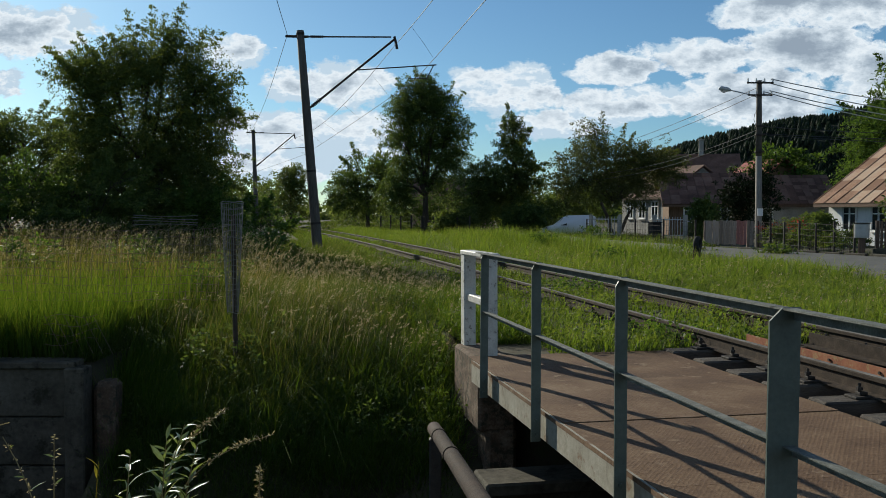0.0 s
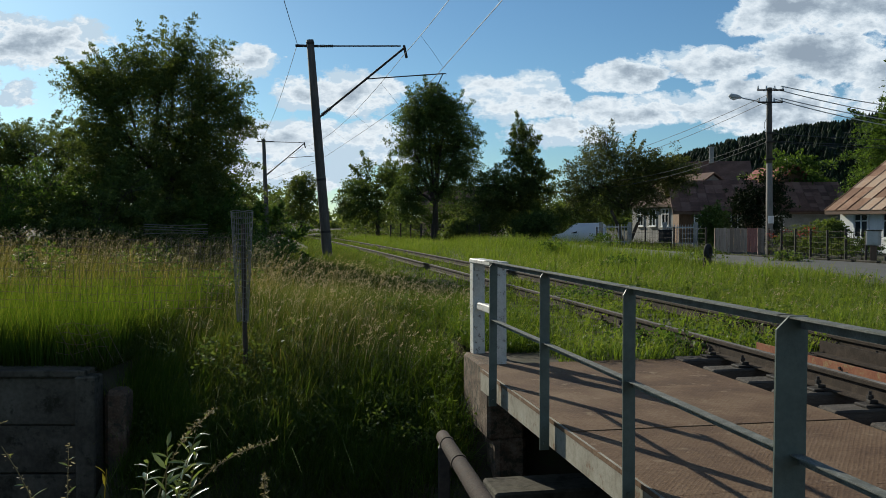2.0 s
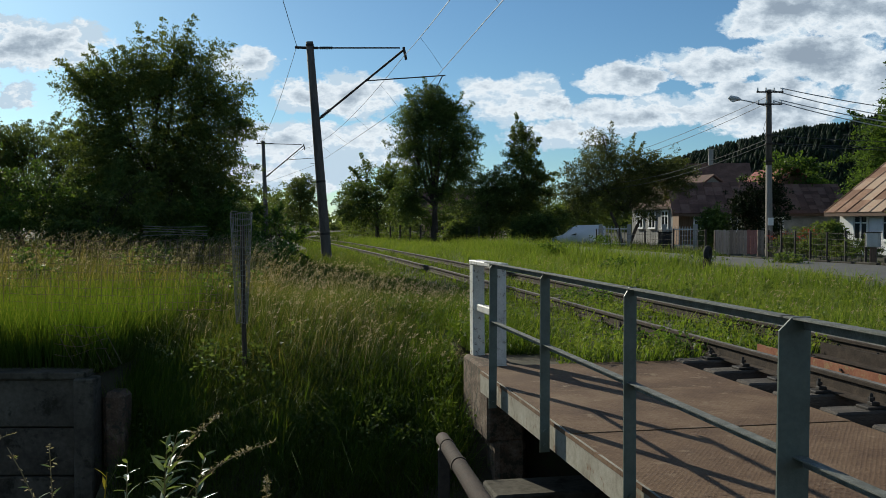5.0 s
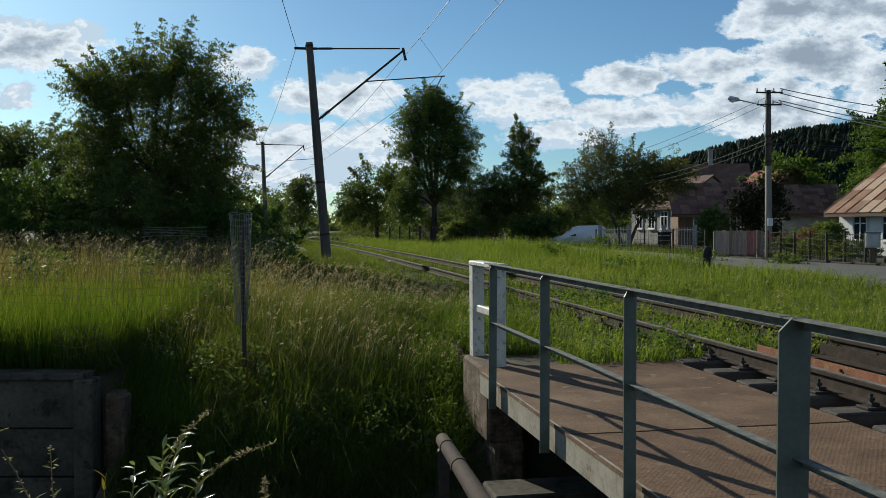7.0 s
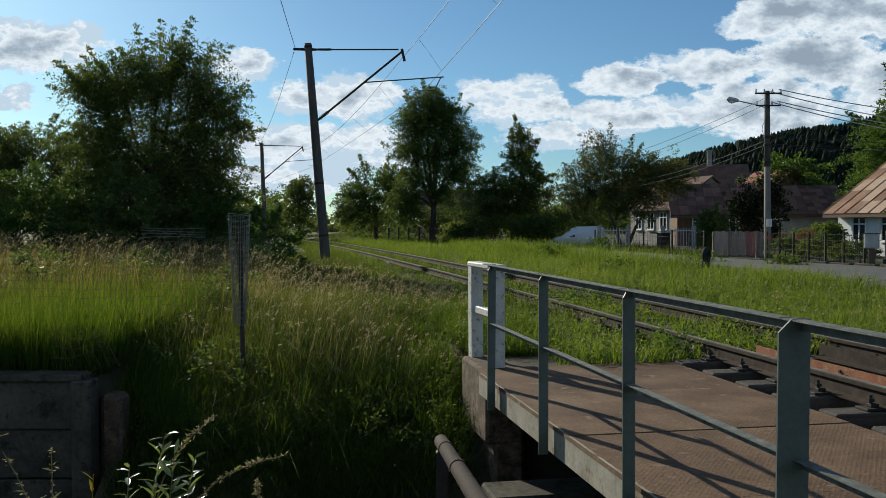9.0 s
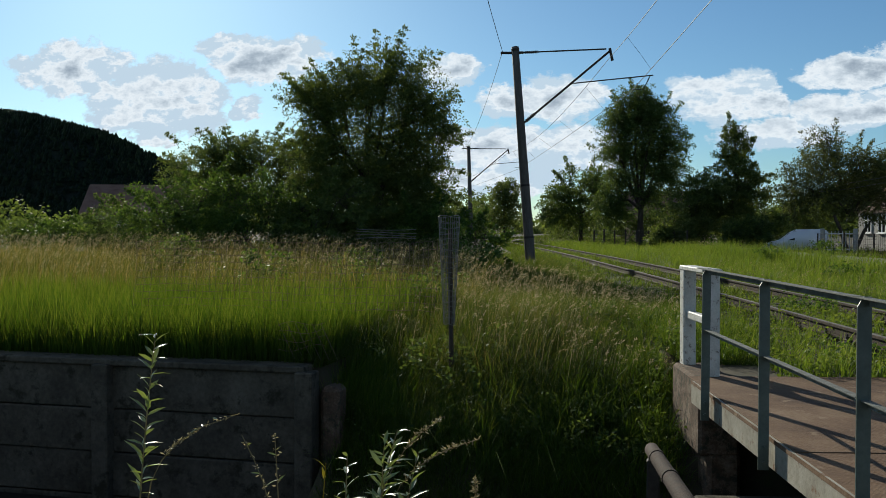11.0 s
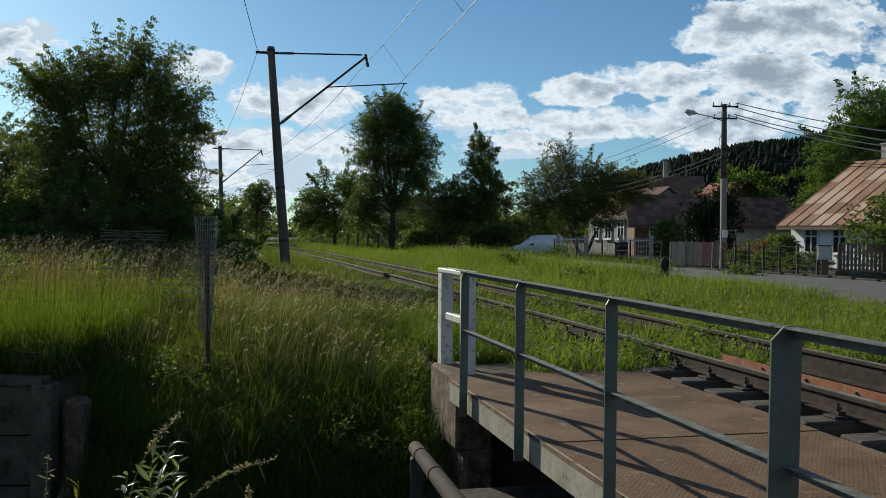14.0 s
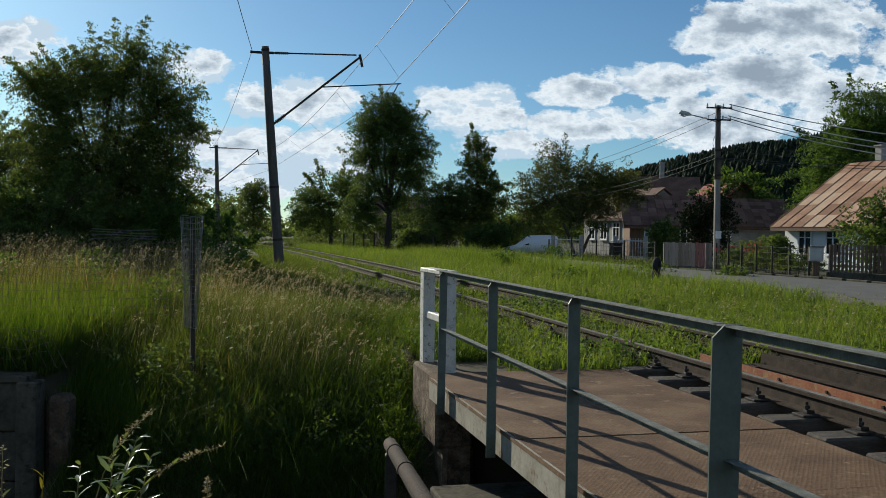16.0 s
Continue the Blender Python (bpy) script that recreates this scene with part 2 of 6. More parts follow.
M = dict(
    soil=surface("soil", ((0.035, 0.028, 0.018), (0.06, 0.05, 0.03), (0.05, 0.065, 0.025)), 1.2, 0.95, 0.5),
    asphalt=surface("asphalt", ((0.065, 0.064, 0.058), (0.095, 0.093, 0.085), (0.125, 0.12, 0.11)), 1.5, 0.85, 0.3, fine=20, spec=0.3),
    ballast=surface("ballast", ((0.03, 0.028, 0.02), (0.055, 0.05, 0.036), (0.085, 0.075, 0.058)), 9, 0.95, 0.9, fine=5, spec=0.08),
    concrete=surface("concrete", ((0.036, 0.031, 0.023), (0.072, 0.063, 0.048), (0.12, 0.108, 0.084)), 2.2, 0.9, 0.45, spots=((0.03, 0.028, 0.018), 0.47)),
    stained=surface("stained_concrete", ((0.05, 0.03, 0.02), (0.11, 0.072, 0.048), (0.22, 0.17, 0.125)), 5, 0.9, 0.6, spots=((0.05, 0.045, 0.03), 0.5)),
    fascia=surface("painted_girder", ((0.17, 0.15, 0.115), (0.27, 0.25, 0.2), (0.35, 0.33, 0.275)), 3.0, 0.7, 0.25, spots=((0.15, 0.08, 0.042), 0.44)),
    deck=surface("rusty_chequer_plate", ((0.08, 0.043, 0.024), (0.14, 0.083, 0.047), (0.21, 0.14, 0.086)), 2.2, 0.85, 0.6, metal=0.0, each=0.3, spots=((0.25, 0.175, 0.11), 0.41), fine=14, spec=0.18),
    grey_paint=surface("grey_paint", ((0.06, 0.078, 0.066), (0.085, 0.106, 0.09), (0.115, 0.138, 0.118)), 5, 0.5, 0.2, spots=((0.15, 0.12, 0.09), 0.31), spec=0.4),
    rail_paint=surface("flaking_grey_paint", ((0.075, 0.078, 0.066), (0.13, 0.135, 0.118), (0.22, 0.22, 0.2)), 14, 0.75, 0.12, spots=((0.2, 0.12, 0.075), 0.36)),
    white_paint=surface("flaking_white_paint", ((0.38, 0.365, 0.33), (0.5, 0.485, 0.44), (0.58, 0.565, 0.52)), 7, 0.6, 0.3, spots=((0.12, 0.09, 0.07), 0.44), spec=0.4),
    steel=surface("worn_rail_steel", ((0.085, 0.075, 0.064), (0.15, 0.135, 0.12), (0.24, 0.225, 0.205)), 8, 0.8, 0.1, spec=0.12),
    rust=surface("rail_rust", ((0.025, 0.02, 0.016), (0.048, 0.036, 0.028), (0.08, 0.06, 0.046)), 10, 0.85, 0.4, spec=0.1),
    orange=surface("orange_primer", ((0.16, 0.05, 0.025), (0.25, 0.09, 0.045), (0.3, 0.14, 0.075)), 6, 0.75, 0.3, spots=((0.27, 0.2, 0.09), 0.46)),
    sleeper=surface("bridge_sleeper", ((0.045, 0.038, 0.032), (0.085, 0.072, 0.06), (0.14, 0.12, 0.1)), 3, 0.9, 0.7, stretch=(1, 6, 6)),
    iron=surface("dark_iron", ((0.02, 0.018, 0.017), (0.04, 0.034, 0.03), (0.06, 0.05, 0.042)), 20, 0.7, 0.3),
    pole=surface("weathered_pole", ((0.05, 0.044, 0.038), (0.095, 0.085, 0.075), (0.14, 0.128, 0.115)), 5, 0.8, 0.4, stretch=(1, 1, 0.15)),
    pole_pale=surface("pale_concrete_pole", ((0.13, 0.116, 0.1), (0.2, 0.182, 0.158), (0.26, 0.24, 0.212)), 4, 0.85, 0.3, stretch=(1, 1, 0.2)),
    wire=plain("wire_metal", (0.055, 0.055, 0.06), 0.5, 0.5),
    wire_pale=plain("pale_cable", (0.42, 0.42, 0.42), 0.6, 0.0),
    galv=surface("galvanised_wire", ((0.1, 0.095, 0.085), (0.17, 0.165, 0.15), (0.24, 0.235, 0.22)), 20, 0.6, 0.1, metal=0.3, spec=0.5),
    mesh_rust=surface("rusty_mesh_wire", ((0.09, 0.065, 0.045), (0.16, 0.12, 0.085), (0.22, 0.18, 0.14)), 20, 0.7, 0.1, metal=0.2),
    bark=surface("bark", ((0.03, 0.024, 0.018), (0.06, 0.048, 0.037), (0.1, 0.085, 0.065)), 5, 0.95, 0.8, stretch=(1, 1, 0.2)),
    wall_white=surface("whitewash", ((0.7, 0.7, 0.69), (0.8, 0.8, 0.79), (0.84, 0.84, 0.83)), 0.9, 0.9, 0.15, spots=((0.4, 0.39, 0.37), 0.3)),
    wall_grey=surface("grey_plaster", ((0.2, 0.195, 0.185), (0.3, 0.29, 0.27), (0.36, 0.35, 0.33)), 0.9, 0.9, 0.2),
    wall_pink=surface("pink_plaster", ((0.42, 0.27, 0.23), (0.52, 0.34, 0.3), (0.56, 0.4, 0.36)), 0.8, 0.9, 0.15),
    wall_brown=surface("brown_boards", ((0.09, 0.055, 0.035), (0.15, 0.095, 0.06), (0.2, 0.13, 0.085)), 2, 0.85, 0.4, stretch=(6, 6, 1)),
    roof_rust=surface("rusty_roof_sheet", ((0.2, 0.1, 0.055), (0.34, 0.19, 0.115), (0.42, 0.29, 0.2)), 0.9, 0.7, 0.25, each=0.75, stretch=(1, 1, 1), spots=((0.4, 0.34, 0.28), 0.38), spec=0.3),
    roof_brown=surface("brown_roof", ((0.085, 0.045, 0.034), (0.145, 0.08, 0.06), (0.2, 0.12, 0.092)), 1.2, 0.8, 0.3, each=0.5),
    roof_red=surface("red_roof", ((0.2, 0.05, 0.04), (0.28, 0.08, 0.065), (0.32, 0.11, 0.09)), 1.2, 0.6, 0.2),
    wood_grey=surface("grey_fence_boards", ((0.22, 0.165, 0.13), (0.33, 0.25, 0.2), (0.42, 0.33, 0.275)), 3, 0.9, 0.5, stretch=(8, 8, 0.6), each=0.5),
    wood_pink=surface("faded_red_boards", ((0.3, 0.13, 0.11), (0.4, 0.19, 0.165), (0.46, 0.27, 0.24)), 3, 0.85, 0.4, stretch=(8, 8, 0.6), each=0.5),
    wood_brown=surface("brown_fence_slats", ((0.08, 0.05, 0.035), (0.13, 0.085, 0.06), (0.18, 0.12, 0.09)), 4, 0.8, 0.4, stretch=(8, 8, 0.6), each=0.5),
    rubber=surface("old_rubber", ((0.012, 0.012, 0.012), (0.022, 0.022, 0.022), (0.035, 0.034, 0.032)), 9, 0.85, 0.3),
    van=plain("white_car_paint", (0.74, 0.77, 0.82), 0.3),
    glass=plain("dark_glass", (0.02, 0.025, 0.03), 0.08),
    frame_white=plain("white_window_paint", (0.7, 0.7, 0.69), 0.5),
    lamp_grey=surface("lamp_housing", ((0.35, 0.36, 0.37), (0.45, 0.46, 0.47), (0.5, 0.51, 0.52)), 8, 0.5, 0.1, spec=0.4),
    box_grey=surface("meter_box_paint", ((0.3, 0.3, 0.28), (0.42, 0.42, 0.4), (0.48, 0.48, 0.46)), 5, 0.6, 0.1),
    pipe=surface("rusty_pipe", ((0.013, 0.007, 0.005), (0.028, 0.016, 0.011), (0.05, 0.032, 0.024)), 9, 0.85, 0.5, spots=((0.1, 0.07, 0.052), 0.3)),
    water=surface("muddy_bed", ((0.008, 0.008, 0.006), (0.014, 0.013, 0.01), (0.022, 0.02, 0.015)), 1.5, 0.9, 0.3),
    leaf_dark=leaf("dark_tree_leaf", ((0.062, 0.095, 0.03), (0.095, 0.142, 0.044), (0.135, 0.18, 0.062)), 0.58, 0.25, rough=0.6),
    leaf_mid=leaf("tree_leaf", ((0.05, 0.085, 0.026), (0.085, 0.138, 0.04), (0.13, 0.185, 0.056)), 0.5, 0.2, rough=0.6),
    leaf_olive=leaf("sparse_tree_leaf", ((0.045, 0.06, 0.02), (0.075, 0.1, 0.03), (0.115, 0.135, 0.044)), 0.45),
    leaf_light=leaf("bright_tree_leaf", ((0.04, 0.078, 0.02), (0.07, 0.13, 0.03), (0.11, 0.185, 0.044)), 0.5, 0.1),
    leaf_fresh=leaf("fresh_weed_leaf", ((0.075, 0.12, 0.026), (0.12, 0.18, 0.035), (0.17, 0.215, 0.06)), 0.5, 0.15, rough=0.6),
    needle=leaf("conifer_needle", ((0.007, 0.013, 0.007), (0.013, 0.022, 0.011), (0.02, 0.032, 0.014)), 0.15, 0.03),
    willow=leaf("willow_leaf", ((0.09, 0.14, 0.05), (0.14, 0.2, 0.075), (0.2, 0.25, 0.11)), 0.4, 1.0, rough=0.3),
    yellow_leaf=leaf("yellow_leaf", ((0.2, 0.2, 0.03), (0.26, 0.24, 0.035), (0.3, 0.26, 0.04)), 0.55, 0.3),
    flower=leaf("red_flower", ((0.3, 0.02, 0.03), (0.4, 0.04, 0.05), (0.42, 0.08, 0.07)), 0.3),
    seed=leaf("dry_seed_head", ((0.19, 0.16, 0.09), (0.29, 0.25, 0.15), (0.4, 0.345, 0.23)), 0.42, 0.05, warm=(1.05, 1.0, 0.75)),
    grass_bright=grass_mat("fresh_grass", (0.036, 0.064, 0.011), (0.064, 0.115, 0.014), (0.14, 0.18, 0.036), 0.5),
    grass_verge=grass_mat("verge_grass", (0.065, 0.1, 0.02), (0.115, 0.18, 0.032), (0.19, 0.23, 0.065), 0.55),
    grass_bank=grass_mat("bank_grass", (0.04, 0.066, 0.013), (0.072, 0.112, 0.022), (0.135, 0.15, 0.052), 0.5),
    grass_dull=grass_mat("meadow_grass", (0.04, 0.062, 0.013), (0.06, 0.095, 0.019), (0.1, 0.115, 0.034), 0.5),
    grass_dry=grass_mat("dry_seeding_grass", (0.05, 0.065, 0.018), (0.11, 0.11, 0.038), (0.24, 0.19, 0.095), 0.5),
    forest=surface("far_forest", ((0.007, 0.012, 0.007), (0.012, 0.02, 0.011), (0.018, 0.028, 0.014)), 0.03, 0.95, 0.9, fine=12, bump_dist=4.0),
)
chequered(M["deck"])


# ---- building blocks ----
def link_mesh(name, me, material, parent=None, label=""):
    ob = new(name, me)
    if material is not None and not me.materials:
        me.materials.append(M[material] if isinstance(material, str) else material)
    if parent is not None:
        ob.parent = parent
    if label:
        ob["label"] = label
    return ob


def part(name, bm, material, parent=None, label="", smooth=False):
    """One bmesh as one mesh object under a thing or a part."""
    me = bpy.data.meshes.new(name)
    bm.normal_update()
    bm.to_mesh(me)
    bm.free()
    if smooth:
        me.polygons.foreach_set("use_smooth", [True] * len(me.polygons))
    return link_mesh(name, me, material, parent, label)


def thing(name, m, label, category, group="", kind=""):
    ob = new(name)
    ob.empty_display_size = 0.2
    ob.matrix_world = m
    return tagged(ob, label, category, group, kind)


def from_arrays(name, verts, quads=None, tris=None, uv=None):
    me = bpy.data.meshes.new(name)
    verts = np.asarray(verts, dtype=np.float32).reshape(-1, 3)
    q = np.zeros((0, 4), np.int32) if quads is None else np.asarray(quads, np.int32)
    t = np.zeros((0, 3), np.int32) if tris is None else np.asarray(tris, np.int32)
    me.vertices.add(len(verts))
    me.vertices.foreach_set("co", verts.ravel())
    loops = np.concatenate([q.ravel(), t.ravel()])
    me.loops.add(len(loops))
    me.loops.foreach_set("vertex_index", loops)
    me.polygons.add(len(q) + len(t))
    me.polygons.foreach_set("loop_start", np.concatenate([np.arange(len(q)) * 4, len(q) * 4 + np.arange(len(t)) * 3]).astype(np.int32))
    if uv is not None:
        me.uv_layers.new(name="height").data.foreach_set("uv", np.asarray(uv, np.float32)[loops].ravel())
    me.update(calc_edges=True)
    return me


def box(bm, c, size, m=None, bevel=0.0):
    """An upright box at centre c, with worn edges where bevel is given."""
    r = bmesh.ops.create_cube(bm, size=1.0)
    vs = r["verts"]
    bmesh.ops.scale(bm, vec=size, verts=vs)
    if bevel:
        es = list({e for v in vs for e in v.link_edges})
        vs = bmesh.ops.bevel(bm, geom=es, offset=bevel, segments=1, affect="EDGES")["verts"]
    mat = Matrix.Translation(c) if m is None else m @ Matrix.Translation(c)
    bmesh.ops.transform(bm, matrix=mat, verts=vs)
    return vs


def tube(bm, pts, radii, sides=8, cap=True):
    """A round bar through pts with a radius at each."""
    rings = []
    pts = [Vector(p) for p in pts]
    radii = [radii] * len(pts) if isinstance(radii, (int, float)) else radii
    for i, (p, r) in enumerate(zip(pts, radii)):
        d = (pts[min(i + 1, len(pts) - 1)] - pts[max(i - 1, 0)]).normalized()
        a = d.cross(Vector((0, 0, 1)) if abs(d.z) < 0.9 else Vector((1, 0, 0))).normalized()
        b = d.cross(a)
        rings.append([bm.verts.new(p + r * (math.cos(k * math.tau / sides) * a + math.sin(k * math.tau / sides) * b)) for k in range(sides)])
    for u, v in zip(rings, rings[1:]):
        for k in range(sides):
            bm.faces.new((u[k], u[(k + 1) % sides], v[(k + 1) % sides], v[k]))
    if cap:
        bm.faces.new(rings[0][::-1])
        bm.faces.new(rings[-1])


def extrude(bm, outline, path_m0, path_m1):
    """A prism: a closed outline (x, z) carried from one matrix to another."""
    a = [bm.verts.new(path_m0 @ Vector((x, 0, z))) for x, z in outline]
    b = [bm.verts.new(path_m1 @ Vector((x, 0, z))) for x, z in outline]
    n = len(a)
    for i in range(n):
        bm.faces.new((a[i], a[(i + 1) % n], b[(i + 1) % n], b[i]))
    bm.faces.new(a[::-1])
    bm.faces.new(b)


def sag(a, b, drop, n=14):
    a, b = Vector(a), Vector(b)
    return [a.lerp(b, i / n) - Vector((0, 0, drop * 4 * (i / n) * (1 - i / n))) for i in range(n + 1)]


# ---- the track's own frame: s along it, n to its right from the railing ----
U, N = Vector((-0.1867, 0.9824, 0)), Vector((0.9824, 0.1867, 0))
ORG = Vector((1.93, 0, 0))
TRACK = Matrix((( N.x, U.x, 0, ORG.x), (N.y, U.y, 0, ORG.y), (0, 0, 1, 0), (0, 0, 0, 1)))   # local x = n, y = s


def on_track(s, n, z=0.0):
    """A place by the track, which bends gently to the left beyond the bridge."""
    bend = 0.00045 * max(0.0, s - 12) ** 2
    return ORG + s * U + (n - bend) * N + Vector((0, 0, z))


END = 9.0                       # far end of the bridge
MID = 3.36                     # track centre


# ---- ground ----
WALL_Y, WALL_END, BED = 9.0, -3.62, -1.75


def step(a, b, v):
    t = np.clip((v - a) / (b - a), 0, 1)
    return t * t * (3 - 2 * t)


def ground_z(x, y):
    """Height of the land: meadow, channel, far bank, embankment."""
    x, y = np.asarray(x, float), np.asarray(y, float)
    s = (x - ORG.x) * U.x + y * U.y
    n = (x - ORG.x) * N.x + y * N.y
    land = -0.12 + 0.10 * np.sin(x * 0.21 + 1.0) * np.sin(y * 0.17) + 0.05 * np.sin(x * 0.9) * np.sin(y * 0.8 + 2)
    land = land + 0.35 * step(12, 40, y) * step(2, -14, x)
    land = land - 0.4 * np.exp(-((x - 10) / 6) ** 2 - ((y - 69) / 9) ** 2)
    bank_track = np.exp(-((n - MID + 0.00045 * np.maximum(0, s - 12) ** 2) / 2.6) ** 2)
    land = land * (1 - 0.8 * bank_track) - 0.02 * bank_track
    # far bank: upright behind the wall, sloping between the wall and the abutment
    yy = y + 0.15 * np.sin(2.2 * x) + 0.06 * np.sin(7 * x + 1)
    slope = np.interp(yy, [8.0, 8.5, 9.3, 10.4, 12.0, 13.2], [BED, -1.25, -0.74, -0.42, -0.18, -0.08])
    upright = np.where(y > WALL_Y + 0.12, land, BED)
    bank = np.where(x < WALL_END + 0.1, upright, np.minimum(slope, land))
    seat = np.where(s > END - 0.1, land, BED)
    bank = np.where(n > 0.32, seat, bank)
    near = np.interp(y, [3.5, 4.7], [-0.15, BED])
    return np.where(y < 5.2, near, np.where(y < 13.2, bank, land))


def build_ground():
    xs = np.concatenate([-np.geomspace(1500, 14, 26), np.linspace(-13, 13, 131), np.geomspace(14, 1500, 26)])
    ys = np.concatenate([-np.geomspace(900, 6, 14), np.linspace(-5, 16, 211), np.geomspace(16.5, 1500, 60)])
    gx, gy = np.meshgrid(xs, ys)
    gz = ground_z(gx, gy)
    v = np.stack([gx, gy, gz], -1).reshape(-1, 3)
    w = len(xs)
    i = (np.arange(len(ys) - 1)[:, None] * w + np.arange(w - 1)[None, :]).ravel()
    me = from_arrays("ground", v, np.stack([i, i + 1, i + w + 1, i + w], 1))
    me.polygons.foreach_set("use_smooth", np.ones(len(me.polygons), bool))
    tagged(link_mesh("ground", me, "soil"), "dark soil of the meadow and channel banks", "ground", kind="structure")
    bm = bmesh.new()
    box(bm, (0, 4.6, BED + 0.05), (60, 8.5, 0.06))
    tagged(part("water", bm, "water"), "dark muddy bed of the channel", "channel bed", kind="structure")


build_ground()


def build_road():
    """The street beside the railway, with a worn edge line of kerb stones on its far side."""
    bm = bmesh.new()
    near = [(11.5, 5), (11.0, 15), (10.6, 24), (9.7, 29.5), (8.0, 36), (5, 50), (2, 70)]
    far = [(17.5, 5), (16.8, 15), (15.6, 24), (14.4, 29.5), (12.2, 36), (9, 50), (6.5, 70)]
    for (a, b), (c, d) in zip(zip(near, near[1:]), zip(far, far[1:])):
        for k in range(4):
            p, q = Vector(a).lerp(Vector(b), k / 4), Vector(a).lerp(Vector(b), (k + 1) / 4)
            r, s = Vector(c).lerp(Vector(d), k / 4), Vector(c).lerp(Vector(d), (k + 1) / 4)
            top = [bm.verts.new((v.x, v.y, 0.06)) for v in (p, r, s, q)]
            low = [bm.verts.new((v.x, v.y, -0.3)) for v in (p, r, s, q)]
            bm.faces.new(top)
            for i in range(4):
                bm.faces.new((low[i], low[(i + 1) % 4], top[(i + 1) % 4], top[i]))
    tagged(part("road", bm, "asphalt"), "pale worn asphalt street beside the railway", "road", kind="structure")
    kerb = tagged(new("kerb"), "low grey concrete kerb along the street", "kerb", kind="structure")
    stone = bmesh.new()
    box(stone, (0, 0, 0), (0.16, 0.96, 0.3), bevel=0.02)
    first = part("kerb_stone", stone, "concrete", kerb)
    k = 0
    for (c, d) in zip(far, far[1:5]):
        c, d = Vector((*c, 0)), Vector((*d, 0))
        n = int((d - c).length)
        ang = math.atan2(d.y - c.y, d.x - c.x) - math.pi / 2
        for i in range(n):
            p = c.lerp(d, (i + 0.5) / n)
            ob = first if k == 0 else new("kerb_stone", first.data)
            ob.parent = kerb
            ob.matrix_basis = Matrix.Translation((p.x + 0.1, p.y, -0.02 + 0.012 * math.sin(k * 1.7))) @ Matrix.Rotation(ang + 0.02 * math.sin(k), 4, "Z")
            k += 1


build_road()


# ---- far channel wall ----
def build_channel_wall():
    wall = tagged(new("wall_channel"), "weathered precast concrete panels of the channel wall", "wall", kind="structure")
    slab = bmesh.new()
    box(slab, (0, 0, 0), (2.38, 0.14, 0.485), bevel=0.012)
    first = None
    for row in range(4):
        for col in range(6):
            if first is None:
                first = ob = part("panel", slab, "concrete", wall)
            else:
                ob = new("panel", first.data)
                ob.parent = wall
            ob.location = (WALL_END - 1.3 - 2.44 * col, WALL_Y + 0.012 * math.sin(col * 3 + row * 2), -0.40 - 0.497 * row)
    for col in range(7):
        bm = bmesh.new()
        box(bm, (0, 0, -1.03), (0.2, 0.24, 1.8), bevel=0.015)
        part("post", bm, "concrete", wall).location = (WALL_END + 0.02 - 2.44 * col, WALL_Y - 0.08, 0)
    bm = bmesh.new()
    box(bm, (WALL_END - 7.5, WALL_Y + 0.05, -0.115), (15.0, 0.36, 0.07), bevel=0.012)
    part("coping", bm, "concrete", wall, "sunlit worn concrete coping")
    bm = bmesh.new()
    box(bm, (WALL_END + 0.25, WALL_Y + 0.12, -0.7), (0.22, 0.3, 0.8), bevel=0.05)
    part("end_block", bm, "stained", wall)


build_channel_wall()


# ---- railway bridge ----
def build_abutment():
    ab = thing("abutment", Matrix.Identity(4), "stained concrete bridge abutment with a crumbling wing wall", "abutment", kind="structure")
    bm = bmesh.new()
    box(bm, (3.28, END + 0.35, -0.93), (5.94, 0.7, 1.7), TRACK, bevel=0.03)
    part("front_wall", bm, "concrete", ab)
    bm = bmesh.new()
    box(bm, (0.30, END + 0.24, -0.355), (0.38, 1.14, 0.71), TRACK, bevel=0.03)
    part("wing_wall", bm, "stained", ab, "brown stained concrete wing wall")
    bm = bmesh.new()
    box(bm, (0.345, END + 0.15, -1.3), (0.31, 0.98, 1.25), TRACK, bevel=0.04)
    part("wing_foot", bm, "stained", ab)
    bm = bmesh.new()
    box(bm, (0.5, END - 1.05, -0.98), (1.1, 0.5, 0.12), TRACK, bevel=0.02)
    box(bm, (0.5, END - 1.0, -1.4), (0.9, 0.4, 0.75), TRACK, bevel=0.02)
    part("ledge", bm, "concrete", ab, "sunlit concrete ledge under the bridge")


build_abutment()


def rail_outline(w=0.072, h=0.16):
    f, b = w / 2, 0.07
    return ((-b, 0), (b, 0), (b, 0.012), (0.012, 0.03), (0.009, h - 0.045), (f, h - 0.034), (f, h - 0.006), (f - 0.008, h),
            (-f + 0.008, h), (-f, h - 0.006), (-f, h - 0.034), (-0.009, h - 0.045), (-0.012, 0.03), (-b, 0.012))


def run(bm, outline, n, s0, s1, z, step_len=3.0):
    """Carries an outline along the track."""
    k = max(1, int((s1 - s0) / step_len))
    rings = []
    for i in range(k + 1):
        s = s0 + (s1 - s0) * i / k
        p, q = on_track(s, n, z), on_track(s + 0.1, n, z)
        d = (q - p).normalized()
        r = Vector((d.y, -d.x, 0))
        rings.append([bm.verts.new(p + r * x + Vector((0, 0, h))) for x, h in outline])
    m = len(outline)
    for a, b in zip(rings, rings[1:]):
        for j in range(m):
            bm.faces.new((a[j], a[(j + 1) % m], b[(j + 1) % m], b[j]))
    bm.faces.new(rings[0][::-1])
    bm.faces.new(rings[-1])


